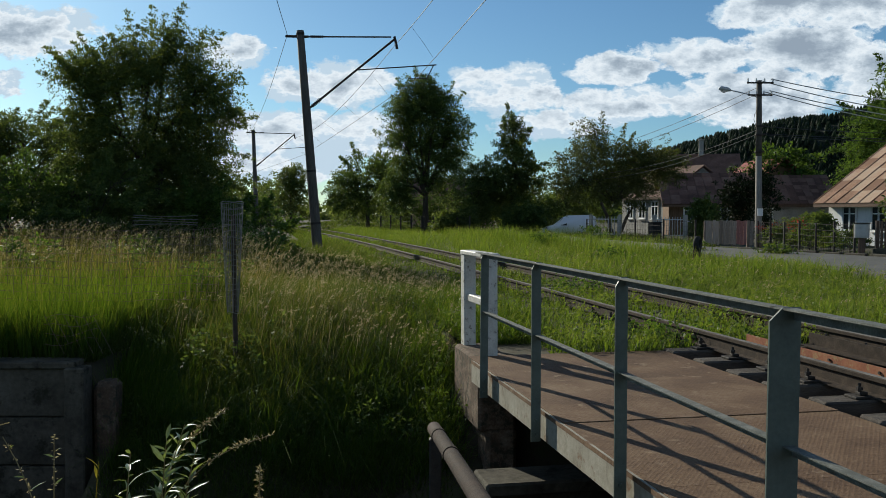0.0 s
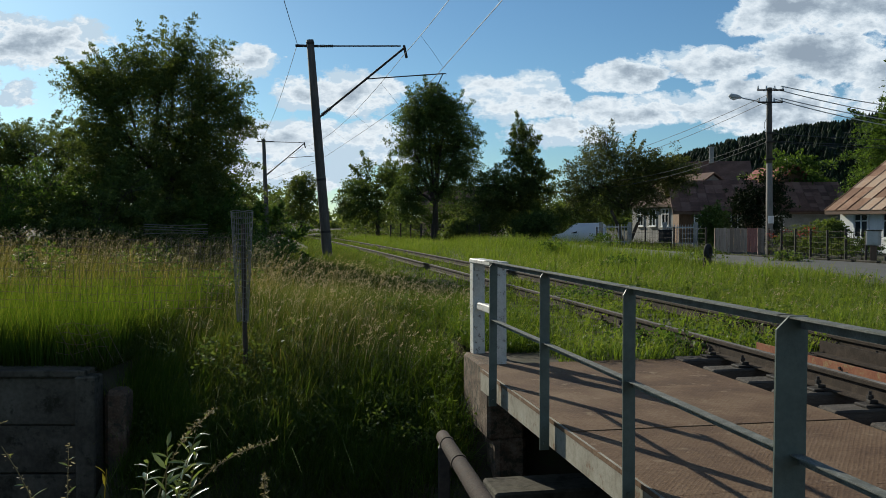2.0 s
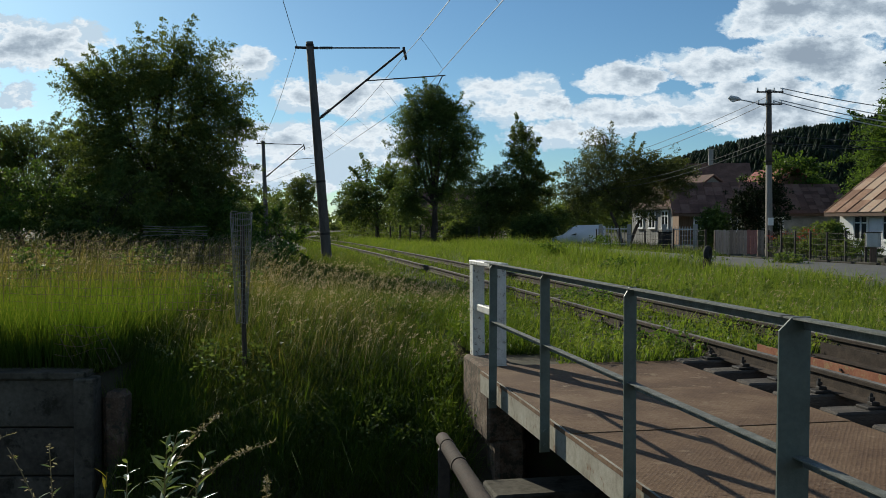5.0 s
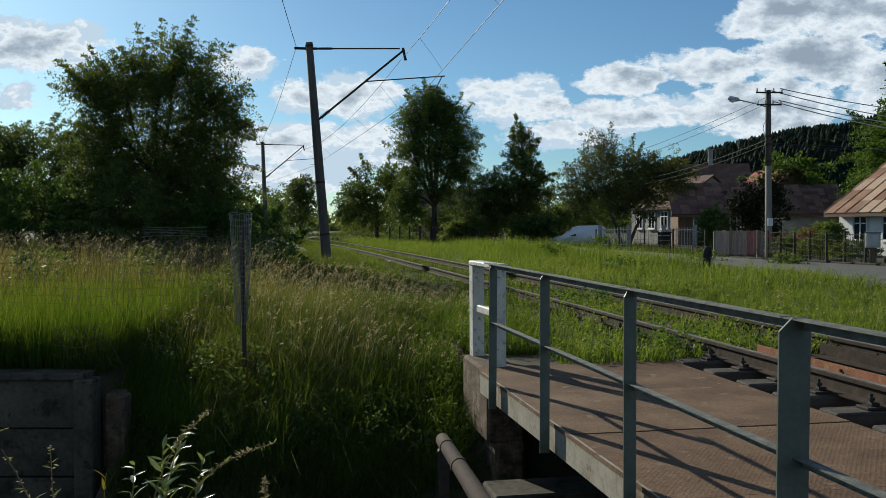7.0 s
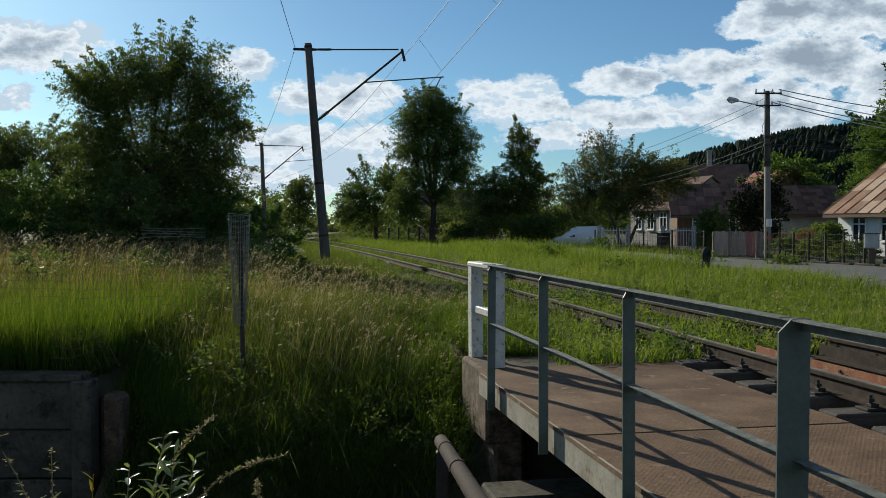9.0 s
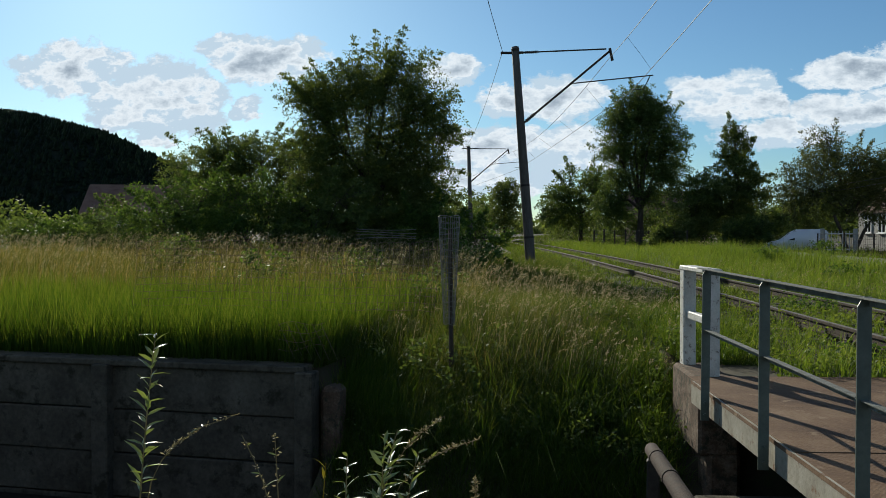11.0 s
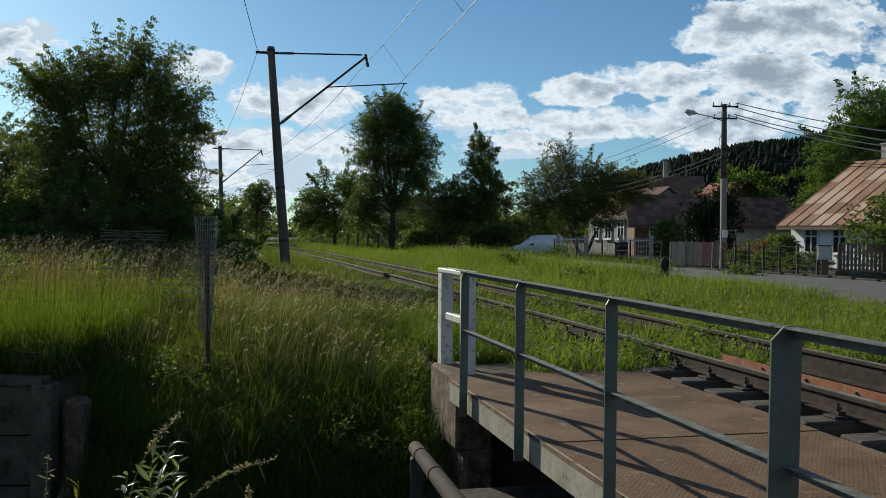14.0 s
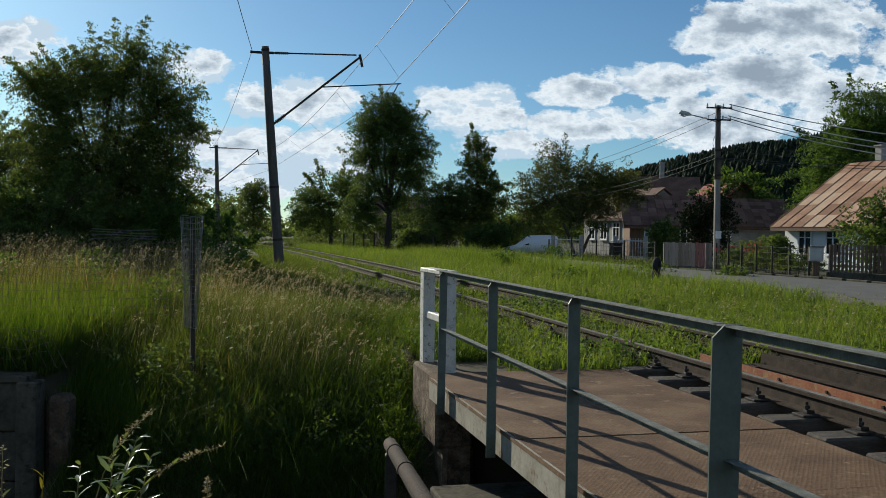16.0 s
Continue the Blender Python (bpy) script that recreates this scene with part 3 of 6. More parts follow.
def build_track():
    track = thing("railway_track", Matrix.Identity(4), "rusty single railway track running off through tall grass", "railway track")
    for name, n in (("rail", MID - 0.725), ("rail", MID + 0.725)):
        bm = bmesh.new()
        run(bm, rail_outline(), n, -4, 150, 0.03)
        rail = part(name, bm, "rust", track, "rusty steel rail with a bright worn head")
        bm = bmesh.new()
        run(bm, ((-0.026, 0), (0.026, 0), (0.026, 0.004), (-0.026, 0.004)), n, -4, 150, 0.189)
        part("rail_head", bm, "steel", rail, "bright worn running surface")
    bm = bmesh.new()
    box(bm, (0, 0, 0), (2.42, 0.24, 0.2), bevel=0.015)
    sl, clip = part("sleeper", bm, "sleeper", track), None
    for i in range(74):
        s = -3.6 + 0.62 * i + 0.02 * math.sin(i * 2.3)
        ob = sl if i == 0 else new("sleeper", sl.data)
        ob.parent = track
        p = on_track(s, MID, -0.075 + (0.0 if s < END else -0.03))
        ob.matrix_basis = Matrix.Translation(p) @ Matrix.Rotation(math.atan2(U.y, U.x) - math.pi / 2 + 0.004 * math.sin(i * 5), 4, "Z")
        # fastenings on the bridge and just past it
        if -3.6 < s < END + 3:
            for j, n in enumerate((MID - 0.725, MID + 0.725)):
                for side in (-1, 1):
                    if clip is None:
                        b2 = bmesh.new()
                        box(b2, (0, 0, 0.012), (0.16, 0.15, 0.02), bevel=0.004)
                        box(b2, (0.02, 0, 0.035), (0.07, 0.06, 0.03), bevel=0.006)
                        tube(b2, ((0, 0, 0.02), (0, 0, 0.115)), 0.012, 8)
                        tube(b2, ((0, 0, 0.06), (0, 0, 0.085)), 0.026, 6)
                        clip = part("rail_clip", b2, "iron", track, "bolted iron rail fastening")
                        c = clip
                    else:
                        c = new("rail_clip", clip.data)
                        c.parent = track
                    c.matrix_basis = Matrix.Translation(on_track(s, n + side * 0.125, 0.025)) @ Matrix.Rotation(math.atan2(U.y, U.x) - math.pi / 2 + (math.pi if side > 0 else 0), 4, "Z")
    bolt = None
    for n in (MID - 0.3, MID + 0.3):
        bm = bmesh.new()
        extrude(bm, ((-0.07, 0), (0.07, 0), (0.07, 0.012), (-0.055, 0.012), (-0.055, 0.13), (-0.07, 0.13)) if n < MID else
                ((0.07, 0), (-0.07, 0), (-0.07, 0.012), (0.055, 0.012), (0.055, 0.13), (0.07, 0.13)),
                TRACK @ pose(n, -4, 0.045), TRACK @ pose(n, END - 0.25, 0.045))
        g = part("guard_rail", bm, "orange" if n < MID else "rust", track, "orange primed steel guard angle" if n < MID else "rusty steel guard angle")
        sgn = -1 if n < MID else 1
        for i in range(36):
            if bolt is None:
                b2 = bmesh.new()
                tube(b2, ((-0.012, 0, 0), (0.012, 0, 0)), 0.014, 6)
                bolt = ob = part("bolt", b2, "iron", g)
            else:
                ob = new("bolt", bolt.data)
                ob.parent = g
            ob.matrix_basis = TRACK @ pose(n + sgn * 0.072, -3.3 + 0.66 * (i // 2) + 0.1 * (i % 2), 0.10 + 0.03 * (i % 2))
    bm = bmesh.new()
    run(bm, ((-2.1, -0.3), (2.1, -0.3), (1.5, 0.0), (-1.5, 0.0)), MID, END + 0.5, 150, -0.03, 4)
    tagged(part("ballast", bm, "ballast"), "dirty overgrown gravel ballast under the track", "ballast", kind="structure")


build_track()


def build_bridge():
    br = thing("railway_bridge", Matrix.Identity(4), "small steel railway bridge with rusty chequer plate walkway", "bridge")
    bm = bmesh.new()
    extrude(bm, ((0.0, -0.2), (0.02, -0.2), (0.02, -0.02), (0.1, -0.02), (0.1, 0.0), (0.0, 0.0)), TRACK @ pose(0.035, -4, 0), TRACK @ pose(0.035, END - 0.35, 0))
    part("fascia", bm, "fascia", br, "pale painted edge girder with rust stains")
    bm = bmesh.new()
    extrude(bm, ((-0.005, -0.022), (-0.001, -0.022), (-0.001, 0.006), (-0.005, 0.006)), TRACK @ pose(0.035, -4, 0), TRACK @ pose(0.035, END - 0.35, 0))
    part("edge_strip", bm, "deck", br, "rusted strip along the plate edge")
    for n in (MID - 0.8, MID + 0.8):
        bm = bmesh.new()
        extrude(bm, ((-0.15, -0.9), (0.15, -0.9), (0.15, -0.87), (0.012, -0.87), (0.012, -0.21), (0.15, -0.21), (0.15, -0.18),
                     (-0.15, -0.18), (-0.15, -0.21), (-0.012, -0.21), (-0.012, -0.87), (-0.15, -0.87)), TRACK @ pose(n, -4, 0), TRACK @ pose(n, END + 0.0, 0))
        part("main_girder", bm, "rust", br)
    for i in range(9):
        bm = bmesh.new()
        box(bm, (1.1, -3.4 + 1.5 * i, -0.12), (2.0, 0.07, 0.16), TRACK)
        part("bracket", bm, "rust", br)
    # walkway plates, their edges worn round
    ribs = bmesh.new()
    box(ribs, (0, 0, -0.004), (2.08, 1.438, 0.008), bevel=0.002)
    first = part("deck_plate", ribs, "deck", br)
    for i in range(8):
        ob = first if i == 0 else new("deck_plate", first.data)
        ob.parent = br
        ob.matrix_basis = TRACK @ pose(1.1, 8.19 - 1.447 * i, 0.006 + 0.003 * math.sin(i * 2.1), 0.15 * math.sin(i * 3), 0, 0)
    # railing
    s_posts = [7.94, 6.41, 4.88, 3.33, 1.78, 0.22, -1.3, -2.83]
    top, midz = 1.072, 0.566
    railing = tagged(new("railing"), "grey painted steel angle railing with flaking rails", "railing")
    railing.matrix_world = TRACK

    def angle_post(width, back):
        """An angle with its outer top corner cut away, and the bolts at its foot."""
        bm = bmesh.new()
        zb, zt, cx, cz = -0.2, top + 0.003, width * 0.42, 0.05
        face = ((0, zb), (width, zb), (width, zt), (cx, zt), (0, zt - cz))
        extrude(bm, face, pose(0, 0, 0), pose(0, 0.009, 0))
        box(bm, (width - 0.0045, 0.009 + back / 2, (zb + top - 0.05) / 2), (0.009, back, top - 0.05 - zb))
        for k in range(2):
            tube(bm, ((width * 0.5, -0.014, -0.05 - 0.1 * k), (width * 0.5, 0.0, -0.05 - 0.1 * k)), 0.013, 6)
        bmesh.ops.recalc_face_normals(bm, faces=bm.faces[:])
        return bm
    slim = wide = None
    for i, s in enumerate(s_posts):
        if i in (3, 6):
            ob = part("post", angle_post(0.126, 0.085), "grey_paint", railing) if wide is None else new("post", wide.data)
            wide = wide or ob
        else:
            ob = part("post", angle_post(0.07, 0.05), "grey_paint", railing) if slim is None else new("post", slim.data)
            slim = slim or ob
        ob.parent = railing
        ob.matrix_basis = pose(-0.118 if i in (3, 6) else -0.068, s - 0.06, 0, 0, 0.35 * math.sin(i * 2.4 + 1), 0)
    for name, z, w in (("top_rail", top, 0.044), ("middle_rail", midz, 0.04)):
        for i in range(7):
            bm = bmesh.new()
            a, b = s_posts[i + 1], s_posts[i]
            if name == "top_rail":
                b += 0.02 if i else 0.16
                extrude(bm, ((0, 0), (0, -0.007), (0.046, -0.007), (0.046, -w), (0.053, -w), (0.053, 0)), pose(-0.062, a, z), pose(-0.062, b, z))
            else:
                extrude(bm, ((0, 0), (0, -0.006), (0.038, -0.006), (0.038, -w), (0.045, -w), (0.045, 0)), pose(-0.052, a, z + 0.004), pose(-0.052, b, z))
            part(name, bm, "rail_paint", railing, "flaking grey and rust spotted rail")


build_bridge()


def build_white_railing():
    """The short older railing on the abutment, painted white."""
    r = thing("white_railing", Matrix.Identity(4), "short flaking white concrete railing on the abutment", "railing")
    a, b = Vector((0.36, 9.60, 0)), Vector((0.545, 8.83, 0))
    d = (b - a).normalized()
    ang = math.atan2(d.y, d.x)
    for p, w in ((a, 0.15), (b, 0.13)):
        bm = bmesh.new()
        box(bm, (0, 0, 0.48), (w, 0.13, 1.02), bevel=0.012)
        part("post", bm, "white_paint", r).matrix_basis = Matrix.Translation(p) @ Matrix.Rotation(ang, 4, "Z") @ pose(0, 0, 0, 0, -1.2)
    for z, h, w in ((1.0, 0.05, 0.15), (0.52, 0.08, 0.08)):
        bm = bmesh.new()
        L = (b - a).length + (0.17 if h < 0.06 else -0.12)
        box(bm, (0, 0, 0), (L, w, h), bevel=0.01)
        part("rail", bm, "white_paint", r).matrix_basis = Matrix.Translation((a + b) / 2 + Vector((0, 0, z))) @ Matrix.Rotation(ang, 4, "Z")


build_white_railing()


def build_pipe():
    p = thing("pipe", Matrix.Identity(4), "rusty flaking steel pipe crossing the channel", "pipe")
    a, b = Vector((-0.01, 6.5, -0.17)), Vector((0.5, 1.3, 0.30))
    bm = bmesh.new()
    tube(bm, [a.lerp(b, i / 12) for i in range(13)], 0.05, 16)
    part("tube", bm, "pipe", p, smooth=True)
    bm = bmesh.new()
    box(bm, (0.0, 6.42, -1.0), (0.09, 0.09, 1.56), bevel=0.01)
    part("support", bm, "iron", p)
    for f in (0.06, 0.2):
        bm = bmesh.new()
        tube(bm, (a.lerp(b, f), a.lerp(b, f + 0.012)), 0.056, 16)
        part("joint_ring", bm, "rust", p)


build_pipe()


# ---- overhead line ----
def catenary_mast(base, top_off, arm_dx, contact_dx, zs, label):
    """A leaning mast with stay, strut and registration tube. zs: top, stay, strut foot, strut head, tube."""
    x, y, z = base
    t = thing("catenary_mast", Matrix.Translation(base), label, "mast")
    ztop, zstay, zfoot, zhead, ztube = (v - z for v in zs)
    H = ztop

    def along(h):
        return Vector((top_off * h / H, 0, h))
    bm = bmesh.new()
    tube(bm, [along(-1.2), along(0), along(H * 0.5), along(H)], [0.2, 0.19, 0.165, 0.135], 14)
    part("pole", bm, "pole", t, smooth=True)
    for h in (H * 0.985, H * 0.36, H * 0.12):
        bm = bmesh.new()
        tube(bm, (along(h - 0.04), along(h + 0.04)), 0.20 - 0.05 * h / H, 14)
        part("band", bm, "iron", t)
    s = along(zstay)
    head = Vector((arm_dx, 0, zhead))
    bm = bmesh.new()
    tube(bm, (s - Vector((0.55, 0, -0.02)), s, s + Vector((0.3, 0, 0))), 0.05, 8)
    part("bracket", bm, "iron", t)
    bm = bmesh.new()
    tube(bm, (s + Vector((0.3, 0, 0)), head + Vector((-0.12, 0, 0.08))), 0.028, 8)
    part("stay", bm, "iron", t)
    bm = bmesh.new()
    for k in range(7):
        c = s + Vector((0.36 + 0.07 * k, 0, 0))
        tube(bm, (c, c + Vector((0.045, 0, 0))), 0.052, 10)
    part("insulator", bm, "iron", t)
    f = along(zfoot) + Vector((0.1, 0, 0))
    bm = bmesh.new()
    tube(bm, (f, head), 0.042, 8)
    part("strut", bm, "iron", t)
    bm = bmesh.new()
    d = (head - f).normalized()
    for k in range(6):
        c = f + d * (0.15 + 0.07 * k)
        tube(bm, (c, c + d * 0.045), 0.07, 10)
    part("insulator", bm, "iron", t)
    k = (ztube - zfoot) / (zhead - zfoot)
    j = f.lerp(head, k)
    bm = bmesh.new()
    tube(bm, (j, Vector((contact_dx, 0, ztube + 0.2))), 0.022, 8)
    part("registration_tube", bm, "iron", t)
    bm = bmesh.new()
    tube(bm, (head + Vector((0, 0, 0.1)), head - Vector((-0.1, 0, 0.35))), 0.05, 8)
    part("clamp", bm, "iron", t)
    bm = bmesh.new()
    e = Vector((contact_dx - 0.35, 0, ztube - 0.3))
    tube(bm, (Vector((contact_dx - 0.1, 0, ztube + 0.2)), e), 0.02, 6)
    tube(bm, (e, e - Vector((0.7, 0, 0.0))), 0.014, 6)
    part("steady_arm", bm, "iron", t)
    return t


catenary_mast((-4.36, 33.0, 0.1), -0.62, 2.85, 4.4, (8.15, 7.93, 5.3, 7.85, 6.72), "dark weathered catenary mast leaning away from the track")
catenary_mast((-14.3, 71.5, 0.1), -0.25, 3.0, 4.6, (8.1, 7.9, 5.2, 7.75, 6.6), "distant dark catenary mast among the trees")
catenary_mast((-28, 112, 0.1), -0.3, 3.0, 4.6, (8.1, 7.9, 5.2, 7.75, 6.6), "far catenary mast beyond the trees")


def overhead_wire(pts_list, r, label):
    """One wire from mast to mast, with sag."""
    bm = bmesh.new()
    for a, b, drop in pts_list:
        tube(bm, sag(a, b, drop), r, 5, cap=False)
    return tagged(part("overhead_wire", bm, "wire"), label, "wire", "overhead line")


H1, H2, H3 = (-1.52, 33.0, 7.6), (-11.3, 71.5, 7.5), (-25, 112, 7.5)
C1, C2, C3 = (-0.75, 33.0, 6.35), (-10.4, 71.5, 6.2), (-24, 112, 6.2)
H0, C0 = (6.0, -14, 7.6), (6.3, -14, 6.3)
overhead_wire([(H0, H1, 0.75), (H1, H2, 0.7), (H2, H3, 0.6)], 0.011, "dark messenger wire of the overhead line")
overhead_wire([(C0, C1, 0.06), (C1, C2, 0.05), (C2, C3, 0.05)], 0.011, "dark contact wire above the track")
F1, F2 = (-5.45, 33.0, 8.0), (-14.9, 71.5, 7.95)
overhead_wire([((0.2, -16, 8.4), F1, 0.6), (F1, F2, 0.6)], 0.010, "feeder wire on the field side of the masts")


def build_droppers():
    for a, b, c, d in ((H0, H1, C0, C1), (H1, H2, C1, C2)):
        for f in (0.12, 0.32, 0.52, 0.72, 0.9):
            p = Vector(a).lerp(Vector(b), f) - Vector((0, 0, 0.72 * 4 * f * (1 - f)))
            q = Vector(c).lerp(Vector(d), f) - Vector((0, 0, 0.055 * 4 * f * (1 - f)))
            bm = bmesh.new()
            tube(bm, (p, p.lerp(q, 0.5) + Vector((0.02, 0, 0)), q), 0.0045, 5)
            tagged(part("dropper", bm, "wire"), "thin dropper between messenger and contact wire", "wire", "overhead line")


build_droppers()


# ---- street lamp pole and its cables ----
def build_lamp_pole():
    base = Vector((15.35, 42.0, 0.0))
    t = thing("utility_pole", Matrix.Translation(base), "tall pale utility pole with street lamp and crossarms", "utility pole")
    bm = bmesh.new()
    tube(bm, ((0, 0, -1), (0, 0, 0), (-0.06, 0, 4.7)), [0.18, 0.17, 0.14], 12)
    part("pole", bm, "pole_pale", t, smooth=True)
    bm = bmesh.new()
    tube(bm, ((-0.05, 0, 4.2), (-0.09, 0, 7.75)), [0.15, 0.12], 12)
    part("extension", bm, "pole", t, "dark timber upper section", smooth=True)
    for z, w in ((7.62, 1.25), (7.05, 1.15)):
        bm = bmesh.new()
        box(bm, (-0.09, -0.16, z), (w, 0.07, 0.07), bevel=0.008)
        arm = part("crossarm", bm, "iron", t)
        for k in range(4):
            bm = bmesh.new()
            x = -0.09 + (k - 1.5) * w * 0.31
            tube(bm, ((x, -0.16, z), (x, -0.16, z + 0.08), (x, -0.16, z + 0.2)), [0.02, 0.045, 0.035], 8)
            part("insulator", bm, "frame_white", arm, "white porcelain insulator")
    bm = bmesh.new()
    tube(bm, ((-0.1, 0, 6.95), (-0.7, 0, 7.13), (-1.5, 0, 7.3)), 0.028, 8)
    part("lamp_arm", bm, "lamp_grey", t)
    bm = bmesh.new()
    tube(bm, ((-1.42, 0, 7.28), (-1.55, 0, 7.32), (-1.9, 0, 7.37), (-2.0, 0, 7.36)), [0.05, 0.1, 0.12, 0.03], 10)
    head = part("lamp_head", bm, "lamp_grey", t, "grey street lamp head", smooth=True)
    bm = bmesh.new()
    tube(bm, ((-1.6, 0, 7.26), (-1.75, 0, 7.24), (-1.92, 0, 7.28)), [0.05, 0.085, 0.04], 10)
    part("lens", bm, "frame_white", head)
    bm = bmesh.new()
    tube(bm, [(-0.25 + 0.12 * math.sin(i), -0.15, 7.0 - 0.22 * i) for i in range(8)], 0.012, 5)
    part("loose_cable", bm, "wire", t)
    for z in (5.6, 5.2, 4.4):
        bm = bmesh.new()
        box(bm, (-0.06, -0.12, z), (0.42, 0.2, 0.08), bevel=0.01)
        part("clamp", bm, "iron", t)
    bm = bmesh.new()
    box(bm, (-0.02, -0.22, 1.55), (0.26, 0.03, 0.36), bevel=0.005)
    part("notice", bm, "frame_white", t, "small faded notice plate")
    for z, x0, ye, ze, d in ((7.8, 0.5, 44, 6.6, 0.7), (7.7, 0.1, 44, 6.2, 0.9), (7.25, 0.45, 44, 5.7, 0.75), (7.2, 0.2, 44, 5.6, 0.95)):
        bm = bmesh.new()
        tube(bm, sag(base + Vector((x0 - 0.1, -0.16, z)), (36.0 + x0, ye, ze), d, 18), 0.024, 5, cap=False)
        tagged(part("power_cable", bm, "wire_pale"), "pale sagging power cable along the street", "cable", "street cables")
    for z, e, d in ((5.6, (33, 36, 5.4), 0.5), (5.2, (33, 37, 5.0), 0.45), (5.25, (33, 36, 4.8), 0.3), (5.5, (9.5, 62, 4.2), 0.6), (5.3, (8.5, 62, 3.8), 0.7), (7.5, (6, 92, 6.5), 1.2), (7.2, (6, 92, 6.2), 1.3)):
        bm = bmesh.new()
        tube(bm, sag(base + Vector((0, -0.1, z)), e, d, 16), 0.014, 5, cap=False)
        tagged(part("power_cable", bm, "wire"), "dark service cable from the utility pole", "cable", "street cables")


build_lamp_pole()


# ---- trees ----
def leaves_mesh(name, centres, spread, per, size, rng, droop=0.3, slim=0.5):
    """Many small pointed leaves in clumps round the centres."""
    n = len(centres) * per
    c = np.repeat(np.asarray(centres), per, 0)
    p = c + rng.normal(0, 1, (n, 3)) * (np.repeat(np.asarray(spread).reshape(-1, 1), per, 0) if np.ndim(spread) else spread) * np.array([1, 1, 0.75])
    d = rng.normal(0, 1, (n, 3))
    d[:, 2] = d[:, 2] * 0.6 - droop
    d /= np.linalg.norm(d, axis=1, keepdims=True)
    e = np.cross(d, rng.normal(0, 1, (n, 3)))
    e /= np.linalg.norm(e, axis=1, keepdims=True) + 1e-9
    L = size * rng.uniform(0.6, 1.3, (n, 1))
    v = np.stack([p, p + d * L * 0.5 + e * L * slim * 0.5, p + d * L, p + d * L * 0.5 - e * L * slim * 0.5], 1)
    i = np.arange(n)[:, None] * 4 + np.arange(4)[None, :]
    return from_arrays(name, v, i)


def sprays_mesh(name, centres, dirs, length, per, size, rng, slim=0.5):
    """Leafy twigs: leaves set along bowed twigs, thinning to the tip."""
    k = len(centres)
    n = k * per
    L = np.repeat(np.asarray(length, float).reshape(-1, 1), per, 0)
    d = np.repeat(dirs, per, 0)
    f = rng.random((n, 1)) ** 0.85
    side = rng.normal(0, 1, (n, 3))
    side -= d * (side * d).sum(1, keepdims=True)
    p = np.repeat(np.asarray(centres), per, 0) + d * L * (f - 0.5) + side * L * (0.24 - 0.14 * f) * np.array([1, 1, 0.6])
    p[:, 2:] -= 0.3 * L * f ** 2
    e = d * 0.6 + rng.normal(0, 0.6, (n, 3)) - np.array([0, 0, 0.25])
    e /= np.linalg.norm(e, axis=1, keepdims=True)
    w = np.cross(e, rng.normal(0, 0.6, (n, 3)) + np.array([0, 0, 0.8]))
    w /= np.linalg.norm(w, axis=1, keepdims=True) + 1e-9
    q = size * rng.uniform(0.6, 1.3, (n, 1))
    v = np.stack([p, p + e * q * 0.5 + w * q * slim * 0.5, p + e * q, p + e * q * 0.5 - w * q * slim * 0.5], 1)
    return from_arrays(name, v, np.arange(n)[:, None] * 4 + np.arange(4)[None, :])


